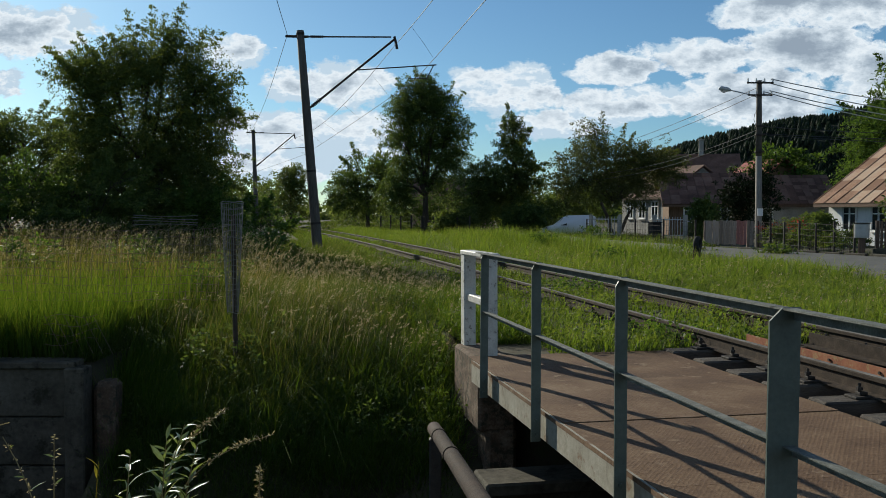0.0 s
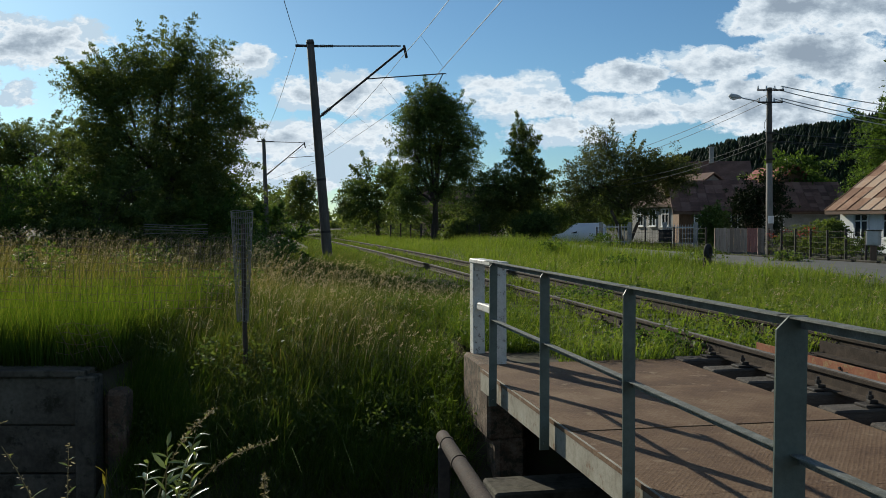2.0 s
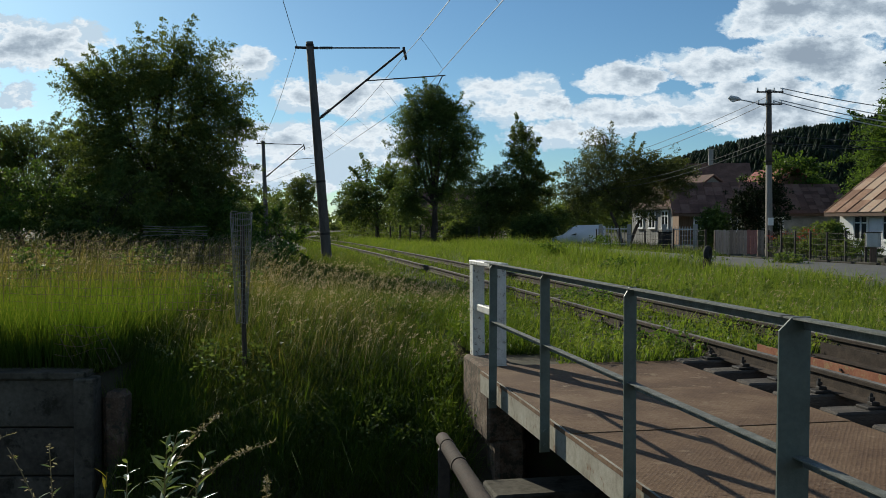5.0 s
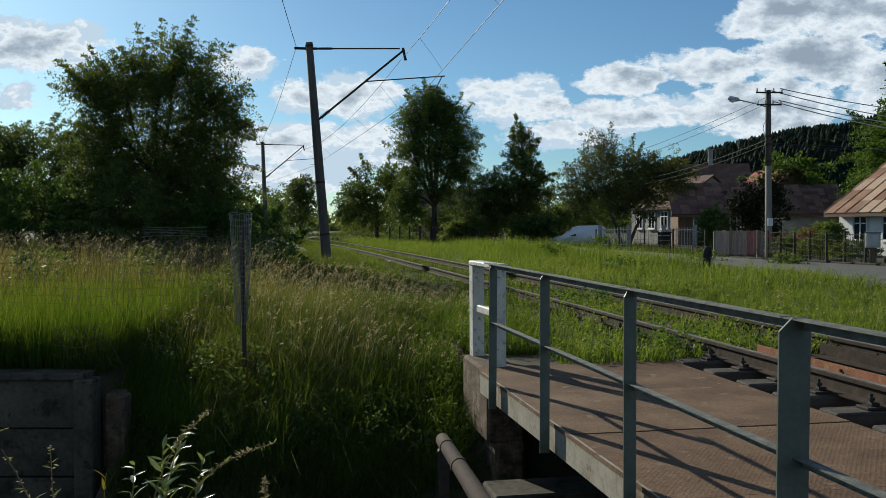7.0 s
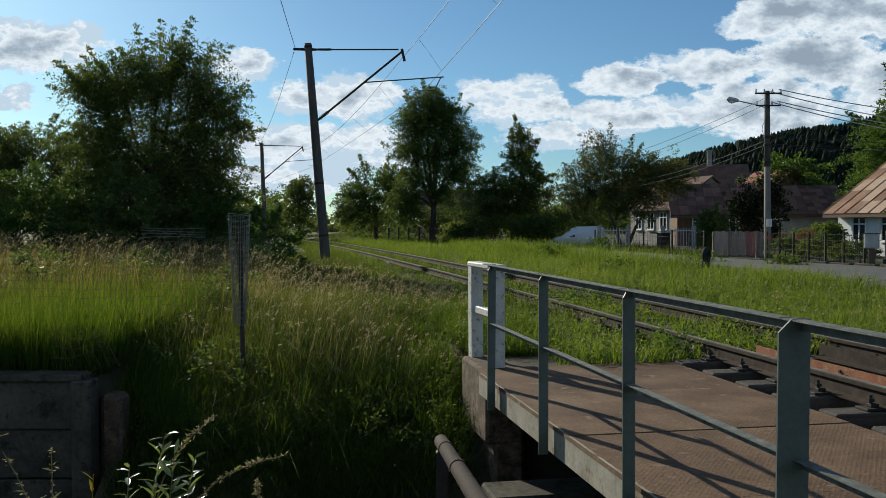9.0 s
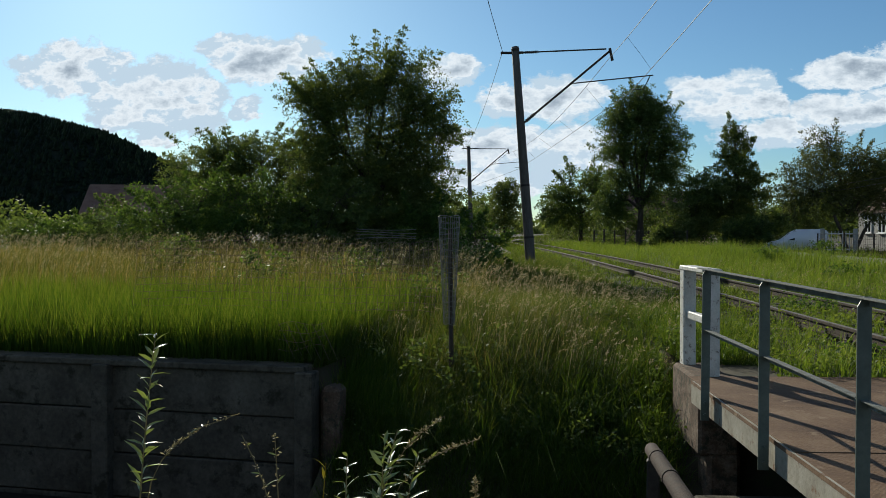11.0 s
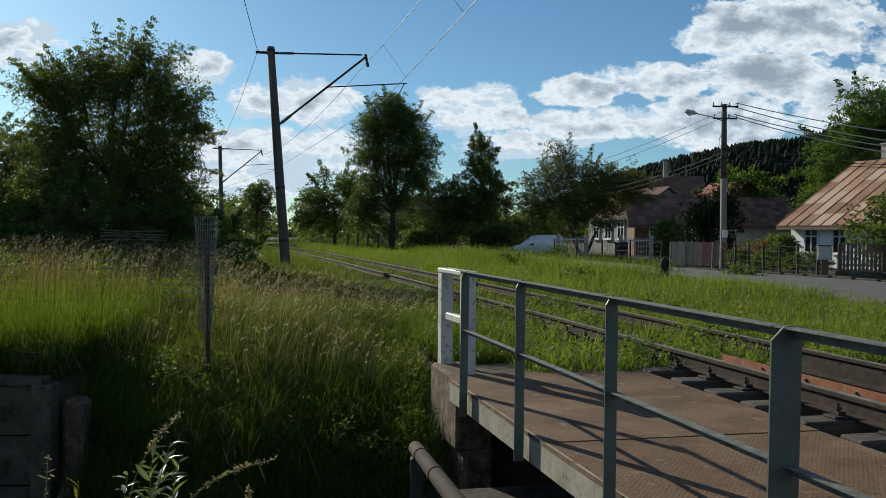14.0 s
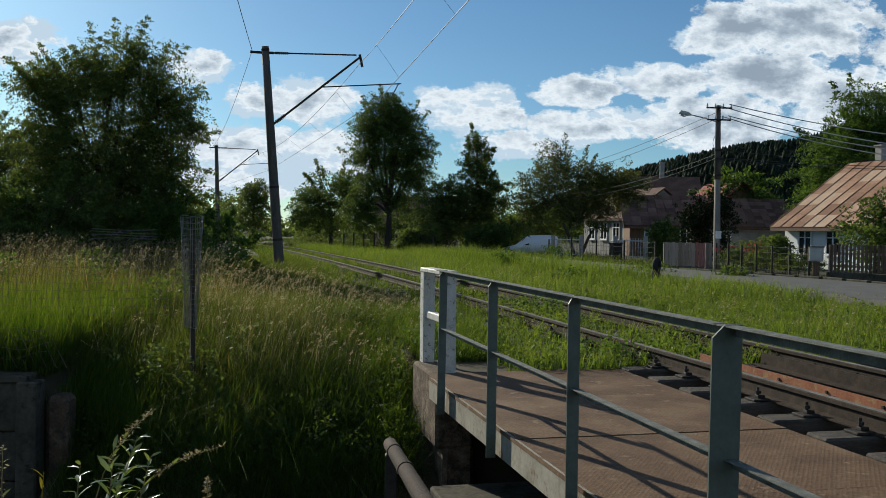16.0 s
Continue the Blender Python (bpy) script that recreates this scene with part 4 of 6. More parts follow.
def tree(name, at, blobs, n_clumps, per, leaf_size, mat, seed, label, stems=1, trunk_r=0.16, spread=0.32, shell=0.55, fork=0.35, category="tree", ragged=0.15, spray=0):
    """A tapered trunk with limbs, and a crown of leaf clumps inside several uneven lobes. blobs: centre and half sizes, relative to the foot."""
    rng = np.random.default_rng(seed)
    t = thing(name, Matrix.Translation(at), label, category)
    B = np.array(blobs, float)
    vol = B[:, 3] * B[:, 4] * B[:, 5]
    pick = rng.choice(len(B), n_clumps, p=(vol ** 0.8) / (vol ** 0.8).sum())
    d = rng.normal(0, 1, (n_clumps, 3))
    d /= np.linalg.norm(d, axis=1, keepdims=True)
    r = shell + (1 - shell) * rng.random(n_clumps) ** 0.7
    r = np.where(rng.random(n_clumps) < 0.2, rng.random(n_clumps), r) * (1 + ragged * rng.normal(0, 1, n_clumps))
    c = B[pick, :3] + d * r[:, None] * B[pick, 3:]
    c = c[c[:, 2] > 0.25]
    sp = spread * rng.uniform(0.6, 1.4, len(c))
    tops = B[:, :3] + np.stack([0 * vol, 0 * vol, B[:, 5] * 0.6], 1)
    if spray:
        # thin shoots that stick out of the crown
        k = rng.choice(len(c), min(spray, len(c)), replace=False)
        out = c[k] - B[:, :3].mean(0)
        out /= np.linalg.norm(out, axis=1, keepdims=True)
        tips = np.concatenate([c[k] + out * f * spread * 1.9 + np.array([0, 0, f * spread * 0.4]) for f in (0.35, 0.7, 1.0)])
        c, sp = np.concatenate([c, tips]), np.concatenate([sp, np.full(len(tips), spread * 0.38)])
    home = ((c[:, None, :] - B[None, :, :3]) / B[None, :, 3:])
    home = B[np.argmin((home ** 2).sum(2), 1), :3]
    aim = (c - home) / (np.linalg.norm(c - home, axis=1, keepdims=True) + 1e-6) + rng.normal(0, 0.35, c.shape) + np.array([0, 0, 0.15])
    aim /= np.linalg.norm(aim, axis=1, keepdims=True)
    link_mesh("crown", sprays_mesh("crown", c, aim, sp * 2.5, per, leaf_size, rng), mat, t)
    bm = bmesh.new()
    hub = Vector((0, 0, fork * float((B[:, 2] + B[:, 5]).max())))
    for sidx in range(stems):
        a = sidx * 2.4 + seed
        off = Vector((math.cos(a), math.sin(a), 0)) * (0.25 * (stems > 1))
        tube(bm, (off * 0.5 - Vector((0, 0, 0.4)), off, hub * 0.6 + off * 3.0, hub + off * 5.0), [trunk_r * 1.3, trunk_r * 1.05, trunk_r * 0.8, trunk_r * 0.65], 8)
    part("trunk", bm, "bark", t, smooth=True)
    for b in range(len(B)):
        limb = bmesh.new()
        end = Vector(tops[b])
        m1 = hub.lerp(end, 0.5) + Vector(rng.normal(0, 0.2, 3))
        tube(limb, (hub, m1, end), [trunk_r * 0.6, trunk_r * 0.36, trunk_r * 0.1], 6)
        near = c[np.argsort(((c - np.array(end)) ** 2).sum(1) + rng.random(len(c)) * 3)[:14]]
        for q in near:
            tube(limb, (m1.lerp(end, rng.random() * 0.9), Vector(q).lerp(m1, 0.45) + Vector((0, 0, 0.1)), Vector(q)), [trunk_r * 0.2, trunk_r * 0.12, 0.008], 4)
        part("limb", limb, "bark", t)
    return t


tree("tree", (-10.3, 32, 0.1), ((0.1, 0, 4.7, 2.7, 2.5, 2.5), (-1.5, 0.2, 6.5, 1.7, 1.7, 0.9), (0.7, -0.2, 7.0, 1.7, 1.7, 1.1), (2.2, 0, 5.4, 1.2, 1.6, 1.5), (-2.5, 0, 6.3, 1.0, 1.4, 0.6), (0.2, 0, 2.2, 2.9, 2.6, 1.8), (1.7, 0.3, 3.2, 1.5, 1.6, 1.5), (-2.0, 0, 4.0, 1.4, 1.6, 1.5)),
     2750, 62, 0.088, "leaf_dark", 3, "large dense dark green willow tree with ragged crown", stems=3, trunk_r=0.14, spread=0.34, spray=300, shell=0.5, ragged=0.09)
tree("tree", (-16.6, 36, 0.1), ((0, 0, 3.7, 1.8, 2, 1.7), (-2.4, 0, 3.6, 1.9, 2, 1.7), (1.6, 0.5, 3.4, 1.5, 1.8, 1.6), (-1.2, 0, 4.5, 1.5, 1.5, 0.9)),
     900, 62, 0.095, "leaf_dark", 4, "dark green tree at the meadow's edge", stems=2, trunk_r=0.13, spread=0.34, spray=90)
for x, y, w, h, sd in ((-8.3, 30.5, 1.7, 1.9, 11), (-11.3, 29.4, 2.0, 2.7, 12), (-14.2, 29.6, 2.2, 3.1, 13), (-17.4, 30.5, 2.3, 3.0, 14), (-20.8, 33, 2.2, 2.2, 15), (-24.5, 35, 2.6, 1.7, 16), (-29, 36, 3.0, 1.6, 18), (-22.5, 41, 2.4, 2.6, 19)):
    tree("bush", (x, y, 0.15), ((0, 0, h * 0.45, w, w * 0.8, h * 0.55), (w * 0.5, 0, h * 0.65, w * 0.6, w * 0.6, h * 0.45), (-w * 0.5, 0.2, h * 0.6, w * 0.6, w * 0.6, h * 0.42)),
         260, 52, 0.1, "leaf_light" if sd % 3 else "leaf_mid", sd, "green bush in the hedge behind the meadow", stems=2, trunk_r=0.05, spread=0.3, fork=0.2, category="bush", spray=40)
tree("bush", (-5.7, 29.0, 0.2), ((0, 0, 0.6, 0.9, 0.8, 0.75), (0.4, 0, 1.0, 0.5, 0.5, 0.5)), 70, 34, 0.14, "leaf_light", 21, "low bright green bush behind the fence", trunk_r=0.03, spread=0.22, category="bush", spray=20)
# beyond the track
tree("tree", (-0.8, 75, 0.1), ((-0.3, 0, 11.6, 1.5, 1.6, 1.6), (1.3, 0, 10.6, 1.3, 1.5, 1.3), (-1.8, 0, 10.2, 1.3, 1.5, 1.4), (0.1, 0, 9.0, 2.3, 1.8, 1.9), (0.3, 0.6, 6.6, 2.0, 1.4, 1.5), (2.5, 0, 8.4, 1.3, 1.6, 1.4), (-2.2, 0, 7.8, 1.3, 1.6, 1.2), (2.3, 0, 6.0, 1.3, 1.5, 1.2), (-1.9, 0, 5.2, 1.4, 1.5, 1.3), (0.9, 0, 4.2, 1.2, 1.4, 0.9), (-2.3, 0, 3.2, 1.2, 1.4, 1.2)),
     1700, 56, 0.15, "leaf_mid", 5, "tall leafy broad tree beside the street", trunk_r=0.3, spread=0.5, fork=0.22, spray=60)
tree("tree", (-6.2, 82, 0.1), ((0, 0, 4.0, 2.9, 2.6, 3.0), (1.6, 0, 5.2, 2.0, 2, 1.9), (-1.9, 0, 3.0, 2.0, 2, 2.2)), 420, 50, 0.2, "leaf_mid", 6, "rounded green tree beyond the railway", trunk_r=0.2, spread=0.5, spray=30)
tree("tree", (-13.9, 86, 0.1), ((0, 0, 3.4, 1.9, 1.9, 2.4), (0.2, 0, 5.0, 1.2, 1.2, 1.2)), 260, 50, 0.2, "leaf_dark", 7, "dark rounded tree by the railway", trunk_r=0.18, spread=0.45)
tree("tree", (6.0, 70, 0.1), ((0, 0, 4.6, 1.9, 1.9, 2.6), (0.1, 0, 7.0, 1.2, 1.2, 1.7), (0.0, 0, 8.6, 0.6, 0.6, 0.8), (-0.3, 0, 3.0, 1.8, 1.8, 1.9), (1.4, 0, 4.0, 1.5, 1.5, 1.8)), 520, 50, 0.18, "leaf_dark", 8, "narrow dark conical tree beside the street", trunk_r=0.16, spread=0.4, spray=40)
tree("tree", (3.0, 68, 0.1), ((0, 0, 2.4, 2.1, 2, 2.2), (0.8, 0, 4.0, 1.5, 1.5, 1.6)), 320, 50, 0.18, "leaf_dark", 9, "dark bushy tree beside the street", trunk_r=0.12, spread=0.4)
tree("tree", (11.6, 57, 0.1), ((-2.1, 0, 4.4, 1.7, 1.7, 1.9), (-1.6, 0, 6.4, 1.1, 1.1, 1.1), (1.8, 0, 4.6, 2.2, 2.0, 1.4), (0.1, 0, 4.8, 2.2, 1.9, 1.5), (-3.0, 0, 3.4, 1.2, 1.2, 1.2), (3.3, 0, 4.6, 1.3, 1.4, 1.0), (0.6, 0, 3.0, 2.0, 1.6, 1.1)),
     1500, 36, 0.115, "leaf_olive", 10, "sparse spreading fruit tree with several stems", stems=3, trunk_r=0.12, spread=0.36, fork=0.28, spray=130)
for x, y, h, w, mt, sd, lb in ((20.7, 57, 5.2, 1.4, "needle", 31, "dark dense thuja beside the pole"), (19.6, 58, 4.6, 1.2, "needle", 32, "dark dense thuja beside the pole"),
                               (-18.5, 95, 3.5, 2.2, "leaf_light", 33, "pale green small tree"), (15.7, 52, 2.6, 0.9, "leaf_mid", 34, "green garden shrub behind the board fence"),
                               (19.9, 46.2, 1.7, 0.9, "leaf_mid", 36, "garden shrub before the white house"), (19.7, 35.5, 3.5, 1.5, "leaf_mid", 37, "leafy garden shrub behind the slatted fence")):
    tree("shrub" if h < 4 else "tree", (x, y, 0), ((0, 0, h * 0.42, w, w, h * 0.42), (0.1, 0, h * 0.72, w * 0.6, w * 0.6, h * 0.28)), 200, 34, 0.16, mt, sd, lb, trunk_r=0.08, spread=0.28, category="shrub" if h < 4 else "tree")
tree("tree", (31.8, 60, 0), ((0, 0, 6.2, 3.8, 3.2, 4.2), (1.6, 0, 10.0, 3.0, 3, 2.8), (5.2, 0, 8.5, 4.0, 3, 5.0), (-2.2, 0, 4.6, 2.2, 2.4, 3.0), (-0.6, 0, 8.4, 2.4, 2.2, 2.4)), 1500, 52, 0.19, "leaf_light", 35, "large bright green tree behind the white house", trunk_r=0.3, spread=0.5, spray=40, shell=0.4)
tree("tree", (28, 72, 0), ((0, 0, 4.6, 3.2, 3, 2.6),), 200, 34, 0.3, "leaf_light", 38, "green tree behind the red roofed house", trunk_r=0.2, spread=0.5)
tree("tree", (-40, 120, 0), ((0, 0, 4, 5, 3, 4), (6, 0, 3.4, 5, 3, 3.4), (14, 0, 3.6, 5, 3, 3.8)), 420, 30, 0.42, "leaf_mid", 39, "far trees beside the railway line", stems=2, trunk_r=0.2, spread=0.8)


for x, y, h, w, sd in ((15.5, 40.2, 1.0, 0.6, 81), (15.7, 38.4, 0.8, 0.55, 82), (15.5, 36.6, 1.15, 0.65, 83), (15.6, 34.9, 0.75, 0.6, 84), (15.5, 33.0, 1.0, 0.7, 85), (16.9, 41.5, 1.5, 0.8, 86)):
    tree("shrub", (x, y, 0), ((0, 0, h * 0.5, w, w, h * 0.45), (0.2, 0, h * 0.7, w * 0.6, w * 0.6, h * 0.35)), 110, 34, 0.075, "leaf_mid" if sd % 2 else "leaf_dark", sd, "low leafy garden shrub behind the wire fence", trunk_r=0.025, spread=0.15, category="shrub")
for x, y, h, w, sd in ((-8, 100, 4.5, 4.5, 41), (-1.5, 88, 4.0, 4.0, 42), (4.5, 84, 3.8, 3.6, 43), (8.6, 76, 3.2, 2.4, 44), (13.5, 84, 4.6, 3.2, 45), (30, 84, 5.5, 5, 46), (-22, 108, 5, 5, 47), (6.6, 66, 2.2, 1.6, 48), (1.5, 66, 1.8, 1.4, 49)):
    tree("bush", (x, y, 0), ((0, 0, h * 0.45, w, w * 0.7, h * 0.5), (w * 0.4, 0, h * 0.68, w * 0.6, w * 0.5, h * 0.32), (-w * 0.5, 0, h * 0.55, w * 0.5, w * 0.5, h * 0.4)), 230, 44, 0.21, "leaf_dark" if sd % 2 else "leaf_mid", sd, "dense dark green garden bush behind the street", stems=2, trunk_r=0.07, spread=0.45, fork=0.2, category="bush", shell=0.35)


def build_treeline():
    rng = np.random.default_rng(61)
    n = 1500
    x = rng.uniform(-190, 90, n)
    c = np.stack([x, 185 + rng.normal(0, 6, n), rng.random(n) * (4.5 + 2.5 * np.sin(x * 0.11) + 1.5 * np.sin(x * 0.37 + 1))], -1)
    tagged(link_mesh("far_wood", leaves_mesh("far_wood", c, 1.2, 12, 1.1, rng, 0.1, 0.7), "leaf_dark"), "far dark trees closing the plain", "trees", kind="stuff")


build_treeline()


# ---- hills ----
def build_hill(name, ridge, y, depth, label, seed, foliage="needle"):
    """A wooded hill: a ridge line of (x, height) rising from the plain, with spruces standing on it."""
    rng = np.random.default_rng(seed)
    xs = np.linspace(ridge[0][0], ridge[-1][0], 90)
    hs = np.interp(xs, [p[0] for p in ridge], [p[1] for p in ridge])
    ts = np.linspace(0, 1, 24)
    gx, gt = np.meshgrid(xs, ts)
    rise = np.sin(np.clip(gt / 0.6, 0, 1) * math.pi / 2) * np.where(gt > 0.6, np.cos((gt - 0.6) / 0.4 * 1.2), 1)
    gz = np.interp(gx, xs, hs) * rise - 2
    gy = y - depth * 0.6 + gt * depth
    v = np.stack([gx, gy, gz], -1)
    w = len(xs)
    i = (np.arange(23)[:, None] * w + np.arange(w - 1)[None, :]).ravel()
    me = from_arrays(name, v, np.stack([i, i + 1, i + w + 1, i + w], 1))
    tagged(link_mesh(name, me, "forest"), label, "hill", kind="structure")
    n = 8500
    a, b = rng.uniform(0, w - 1.01, n), np.where(rng.random(n) < 0.4, rng.uniform(0.5, 0.62, n), rng.uniform(0.05, 0.62, n)) * 23
    ia, ib = a.astype(int), b.astype(int)
    base = v[ib, ia] + (v[ib, ia + 1] - v[ib, ia]) * (a - ia)[:, None] + (v[ib + 1, ia] - v[ib, ia]) * (b - ib)[:, None]
    base = base - np.array([0, 0, 1.0])
    k = y / 600.0
    h, r = rng.uniform(4.0, 8.0, n) * k, rng.uniform(2.2, 3.4, n) * k
    ang = np.arange(5) * math.tau / 5
    vs, tr = [], []
    for tier, (z0, z1, f) in enumerate(((0.05, 0.7, 1.0), (0.45, 1.0, 0.6))):
        ring = np.stack([base[:, None, 0] + r[:, None] * f * np.cos(ang), base[:, None, 1] + r[:, None] * f * np.sin(ang), np.repeat((base[:, 2] + h * z0)[:, None], 5, 1)], -1)
        tip = np.stack([base[:, 0], base[:, 1], base[:, 2] + h * z1], -1)[:, None]
        o = np.arange(n)[:, None, None] * 6 + tier * n * 6
        vs.append(np.concatenate([ring, tip], 1).reshape(-1, 3))
        j = np.arange(5)
        tr.append((o + np.stack([j, (j + 1) % 5, np.full(5, 5)], 1)[None]).reshape(-1, 3))
    tagged(link_mesh("spruce_forest", from_arrays("spruce_forest", np.concatenate(vs), tris=np.concatenate(tr)), foliage), "dark spruce forest covering the hill", "forest", kind="stuff")


build_hill("hill_east", ((60, 4), (120, 30), (164, 46), (193, 54), (235, 63), (268, 66), (300, 76), (380, 95), (480, 100), (640, 60)), 600, 260, "dark wooded hill behind the village", 51)
build_hill("hill_west", ((-1150, 80), (-900, 150), (-700, 128), (-600, 104), (-540, 76), (-470, 48), (-380, 22), (-300, 6)), 900, 380, "distant wooded hill beyond the meadow", 52)


# ---- houses ----
def slab(bm, p0, p1, p2, p3, th):
    """A thin plate between four corners."""
    p = [Vector(v) for v in (p0, p1, p2, p3)]
    nrm = (p[1] - p[0]).cross(p[3] - p[0]).normalized() * th
    a, b = [bm.verts.new(v) for v in p], [bm.verts.new(v - nrm) for v in p]
    bm.faces.new(a)
    bm.faces.new(b[::-1])
    for i in range(4):
        bm.faces.new((a[i], b[i], b[(i + 1) % 4], a[(i + 1) % 4]))


def house(corner, yaw, length, depth, eave, ridge, wall, roof, label, wins=(), over=0.4, chimney=None, sheets=None, gable_wins=()):
    """Local x along the street front, y away from it. wins: (x, z, width, height) on the front; gable_wins on the end at x = 0."""
    h = thing("house", Matrix.Translation(corner) @ Matrix.Rotation(radians(yaw), 4, "Z"), label, "house")
    bm = bmesh.new()
    L, D = length, depth
    base = [bm.verts.new(v) for v in ((0, 0, -0.5), (L, 0, -0.5), (L, D, -0.5), (0, D, -0.5))]
    top = [bm.verts.new(v) for v in ((0, 0, eave), (L, 0, eave), (L, D, eave), (0, D, eave))]
    g = [bm.verts.new(v) for v in ((0, D / 2, ridge - 0.12), (L, D / 2, ridge - 0.12))]
    for i in range(4):
        bm.faces.new((base[i], base[(i + 1) % 4], top[(i + 1) % 4], top[i]))
    bm.faces.new((top[1], top[2], g[1]))
    bm.faces.new((top[3], top[0], g[0]))
    bm.faces.new((top[0], top[1], g[1], g[0]))
    bm.faces.new((top[2], top[3], g[0], g[1]))
    part("wall", bm, wall, h)
    k = (ridge - eave) / (D / 2)
    ez = eave - over * k + 0.06
    for side, name in ((0, "roof"), (1, "roof")):
        y0, y1 = (-over, D / 2) if side == 0 else (D + over, D / 2)
        bm = bmesh.new()
        a, b, c, d = (-over, y0, ez), (L + over, y0, ez), (L + over, y1, ridge), (-over, y1, ridge)
        slab(bm, *((a, b, c, d) if side == 0 else (b, a, d, c)), 0.1)
        r = part(name, bm, roof, h)
        if sheets and side == 0:
            nx, ny = sheets
            w, hh = (L + 2 * over) / nx, 1 / ny
            slope = Vector((0, D / 2 + over, ridge - ez))
            sb = bmesh.new()
            box(sb, (0, 0, 0), (w * 0.985, slope.length * hh * 1.01, 0.02))
            for e in (-1, 1):
                box(sb, (e * w * 0.49, 0, 0.02), (0.035, slope.length * hh, 0.05))
            first = None
            ang = math.atan2(slope.z, slope.y)
            for i in range(nx):
                for j in range(ny):
                    if first is None:
                        ob = first = part("roof_sheet", sb, roof, r)
                    else:
                        ob = new("roof_sheet", first.data)
                        ob.parent = r
                    p = Vector(a) + Vector((w * (i + 0.5), 0, 0)) + slope * hh * (j + 0.5)
                    ob.matrix_basis = Matrix.Translation(p + Vector((0, -0.02, 0.035 - 0.006 * (j % 2)))) @ Matrix.Rotation(ang, 4, "X")
    bm = bmesh.new()
    box(bm, (L / 2, -over + 0.02, ez - 0.1), (L + 2 * over, 0.05, 0.16))
    part("eave_board", bm, "wood_brown", h)
    for place, ws in (("front", wins), ("end", gable_wins)):
        for x, z, w, hh in ws:
            m = pose(x, -0.02, z) if place == "front" else pose(-0.02, x, z, 0, 0, -90)
            bm = bmesh.new()
            box(bm, (0, 0, 0), (w, 0.02, hh))
            win = part("window", bm, "glass", h, "dark window pane in a white frame")
            win.matrix_basis = m
            for cx, cz, sx, sz in ((0, hh / 2, w, 0.09), (0, -hh / 2, w, 0.09), (-w / 2, 0, 0.09, hh), (w / 2, 0, 0.09, hh), (0, 0, 0.07, hh), (0, hh * 0.2, w, 0.06)):
                bm = bmesh.new()
                box(bm, (cx, -0.03, cz), (sx + (0.09 if sx == w else 0), 0.07 + 0.004 * (sx < sz), sz))
                part("frame_bar", bm, "frame_white", win)
            bm = bmesh.new()
            box(bm, (0, -0.08, -hh / 2 - 0.07), (w + 0.2, 0.14, 0.05))
            part("sill", bm, "frame_white", win)
    if chimney:
        x, y, top_z = chimney
        bm = bmesh.new()
        box(bm, (x, y, top_z - 0.8), (0.46, 0.46, 1.6), bevel=0.02)
        box(bm, (x, y, top_z), (0.58, 0.58, 0.1), bevel=0.02)
        part("chimney", bm, "wall_grey", h)
    return h


house((21.6, 48.6, 0), -72.5, 13, 10.2, 2.35, 5.85, "wall_white", "roof_rust", "whitewashed cottage with patchy rusty sheet metal roof", ((1.6, 1.25, 0.95, 1.25), (3.6, 1.25, 0.95, 1.25), (6.2, 1.25, 0.95, 1.25)), 0.55, (1.4, 5.4, 6.75), (17, 6))
house((23.4, 66, 0), -8, 6.0, 7, 2.4, 4.5, "wall_grey", "roof_brown", "low grey cottage with brown tile roof and small window", ((1.3, 1.4, 0.7, 1.0),), 0.4, None, (12, 8))
house((25.0, 75, 0), -76, 4.6, 3.4, 4.6, 6.0, "wall_brown", "roof_red", "dark timber house with red metal roof", ((1.5, 2.0, 0.9, 1.0),), 0.45)
house((16.6, 63, 0), -8, 5.5, 7, 2.4, 4.5, "wall_brown", "roof_brown", "brown boarded cottage with tiled roof", ((1.5, 1.5, 0.9, 1.1), (4.0, 1.5, 0.9, 1.1)), 0.5, None, (10, 7))
house((15.4, 73, 0), -75, 7, 6, 3.0, 5.2, "wall_grey", "roof_brown", "pale plastered house half hidden by trees", ((1.5, 1.8, 1.0, 1.3), (3.5, 1.8, 1.0, 1.3), (5.5, 1.8, 1.0, 1.3)), 0.4)
house((20.5, 90, 0), -12, 10, 9, 4.0, 7.8, "wall_brown", "roof_brown", "large dark roofed house with a chimney", (), 0.4, (6.5, 4, 9.2))
house((-2.5, 96, 0), 0, 9, 8, 3.0, 5.5, "wall_pink", "roof_brown", "pink plastered house behind the trees", ((2, 1.6, 1, 1.2), (5.5, 1.6, 1, 1.2)), 0.4)
house((-52, 74, 0), 20, 9, 7, 3.0, 5.6, "wall_grey", "roof_brown", "dark roofed house behind the hedge", (), 0.4)


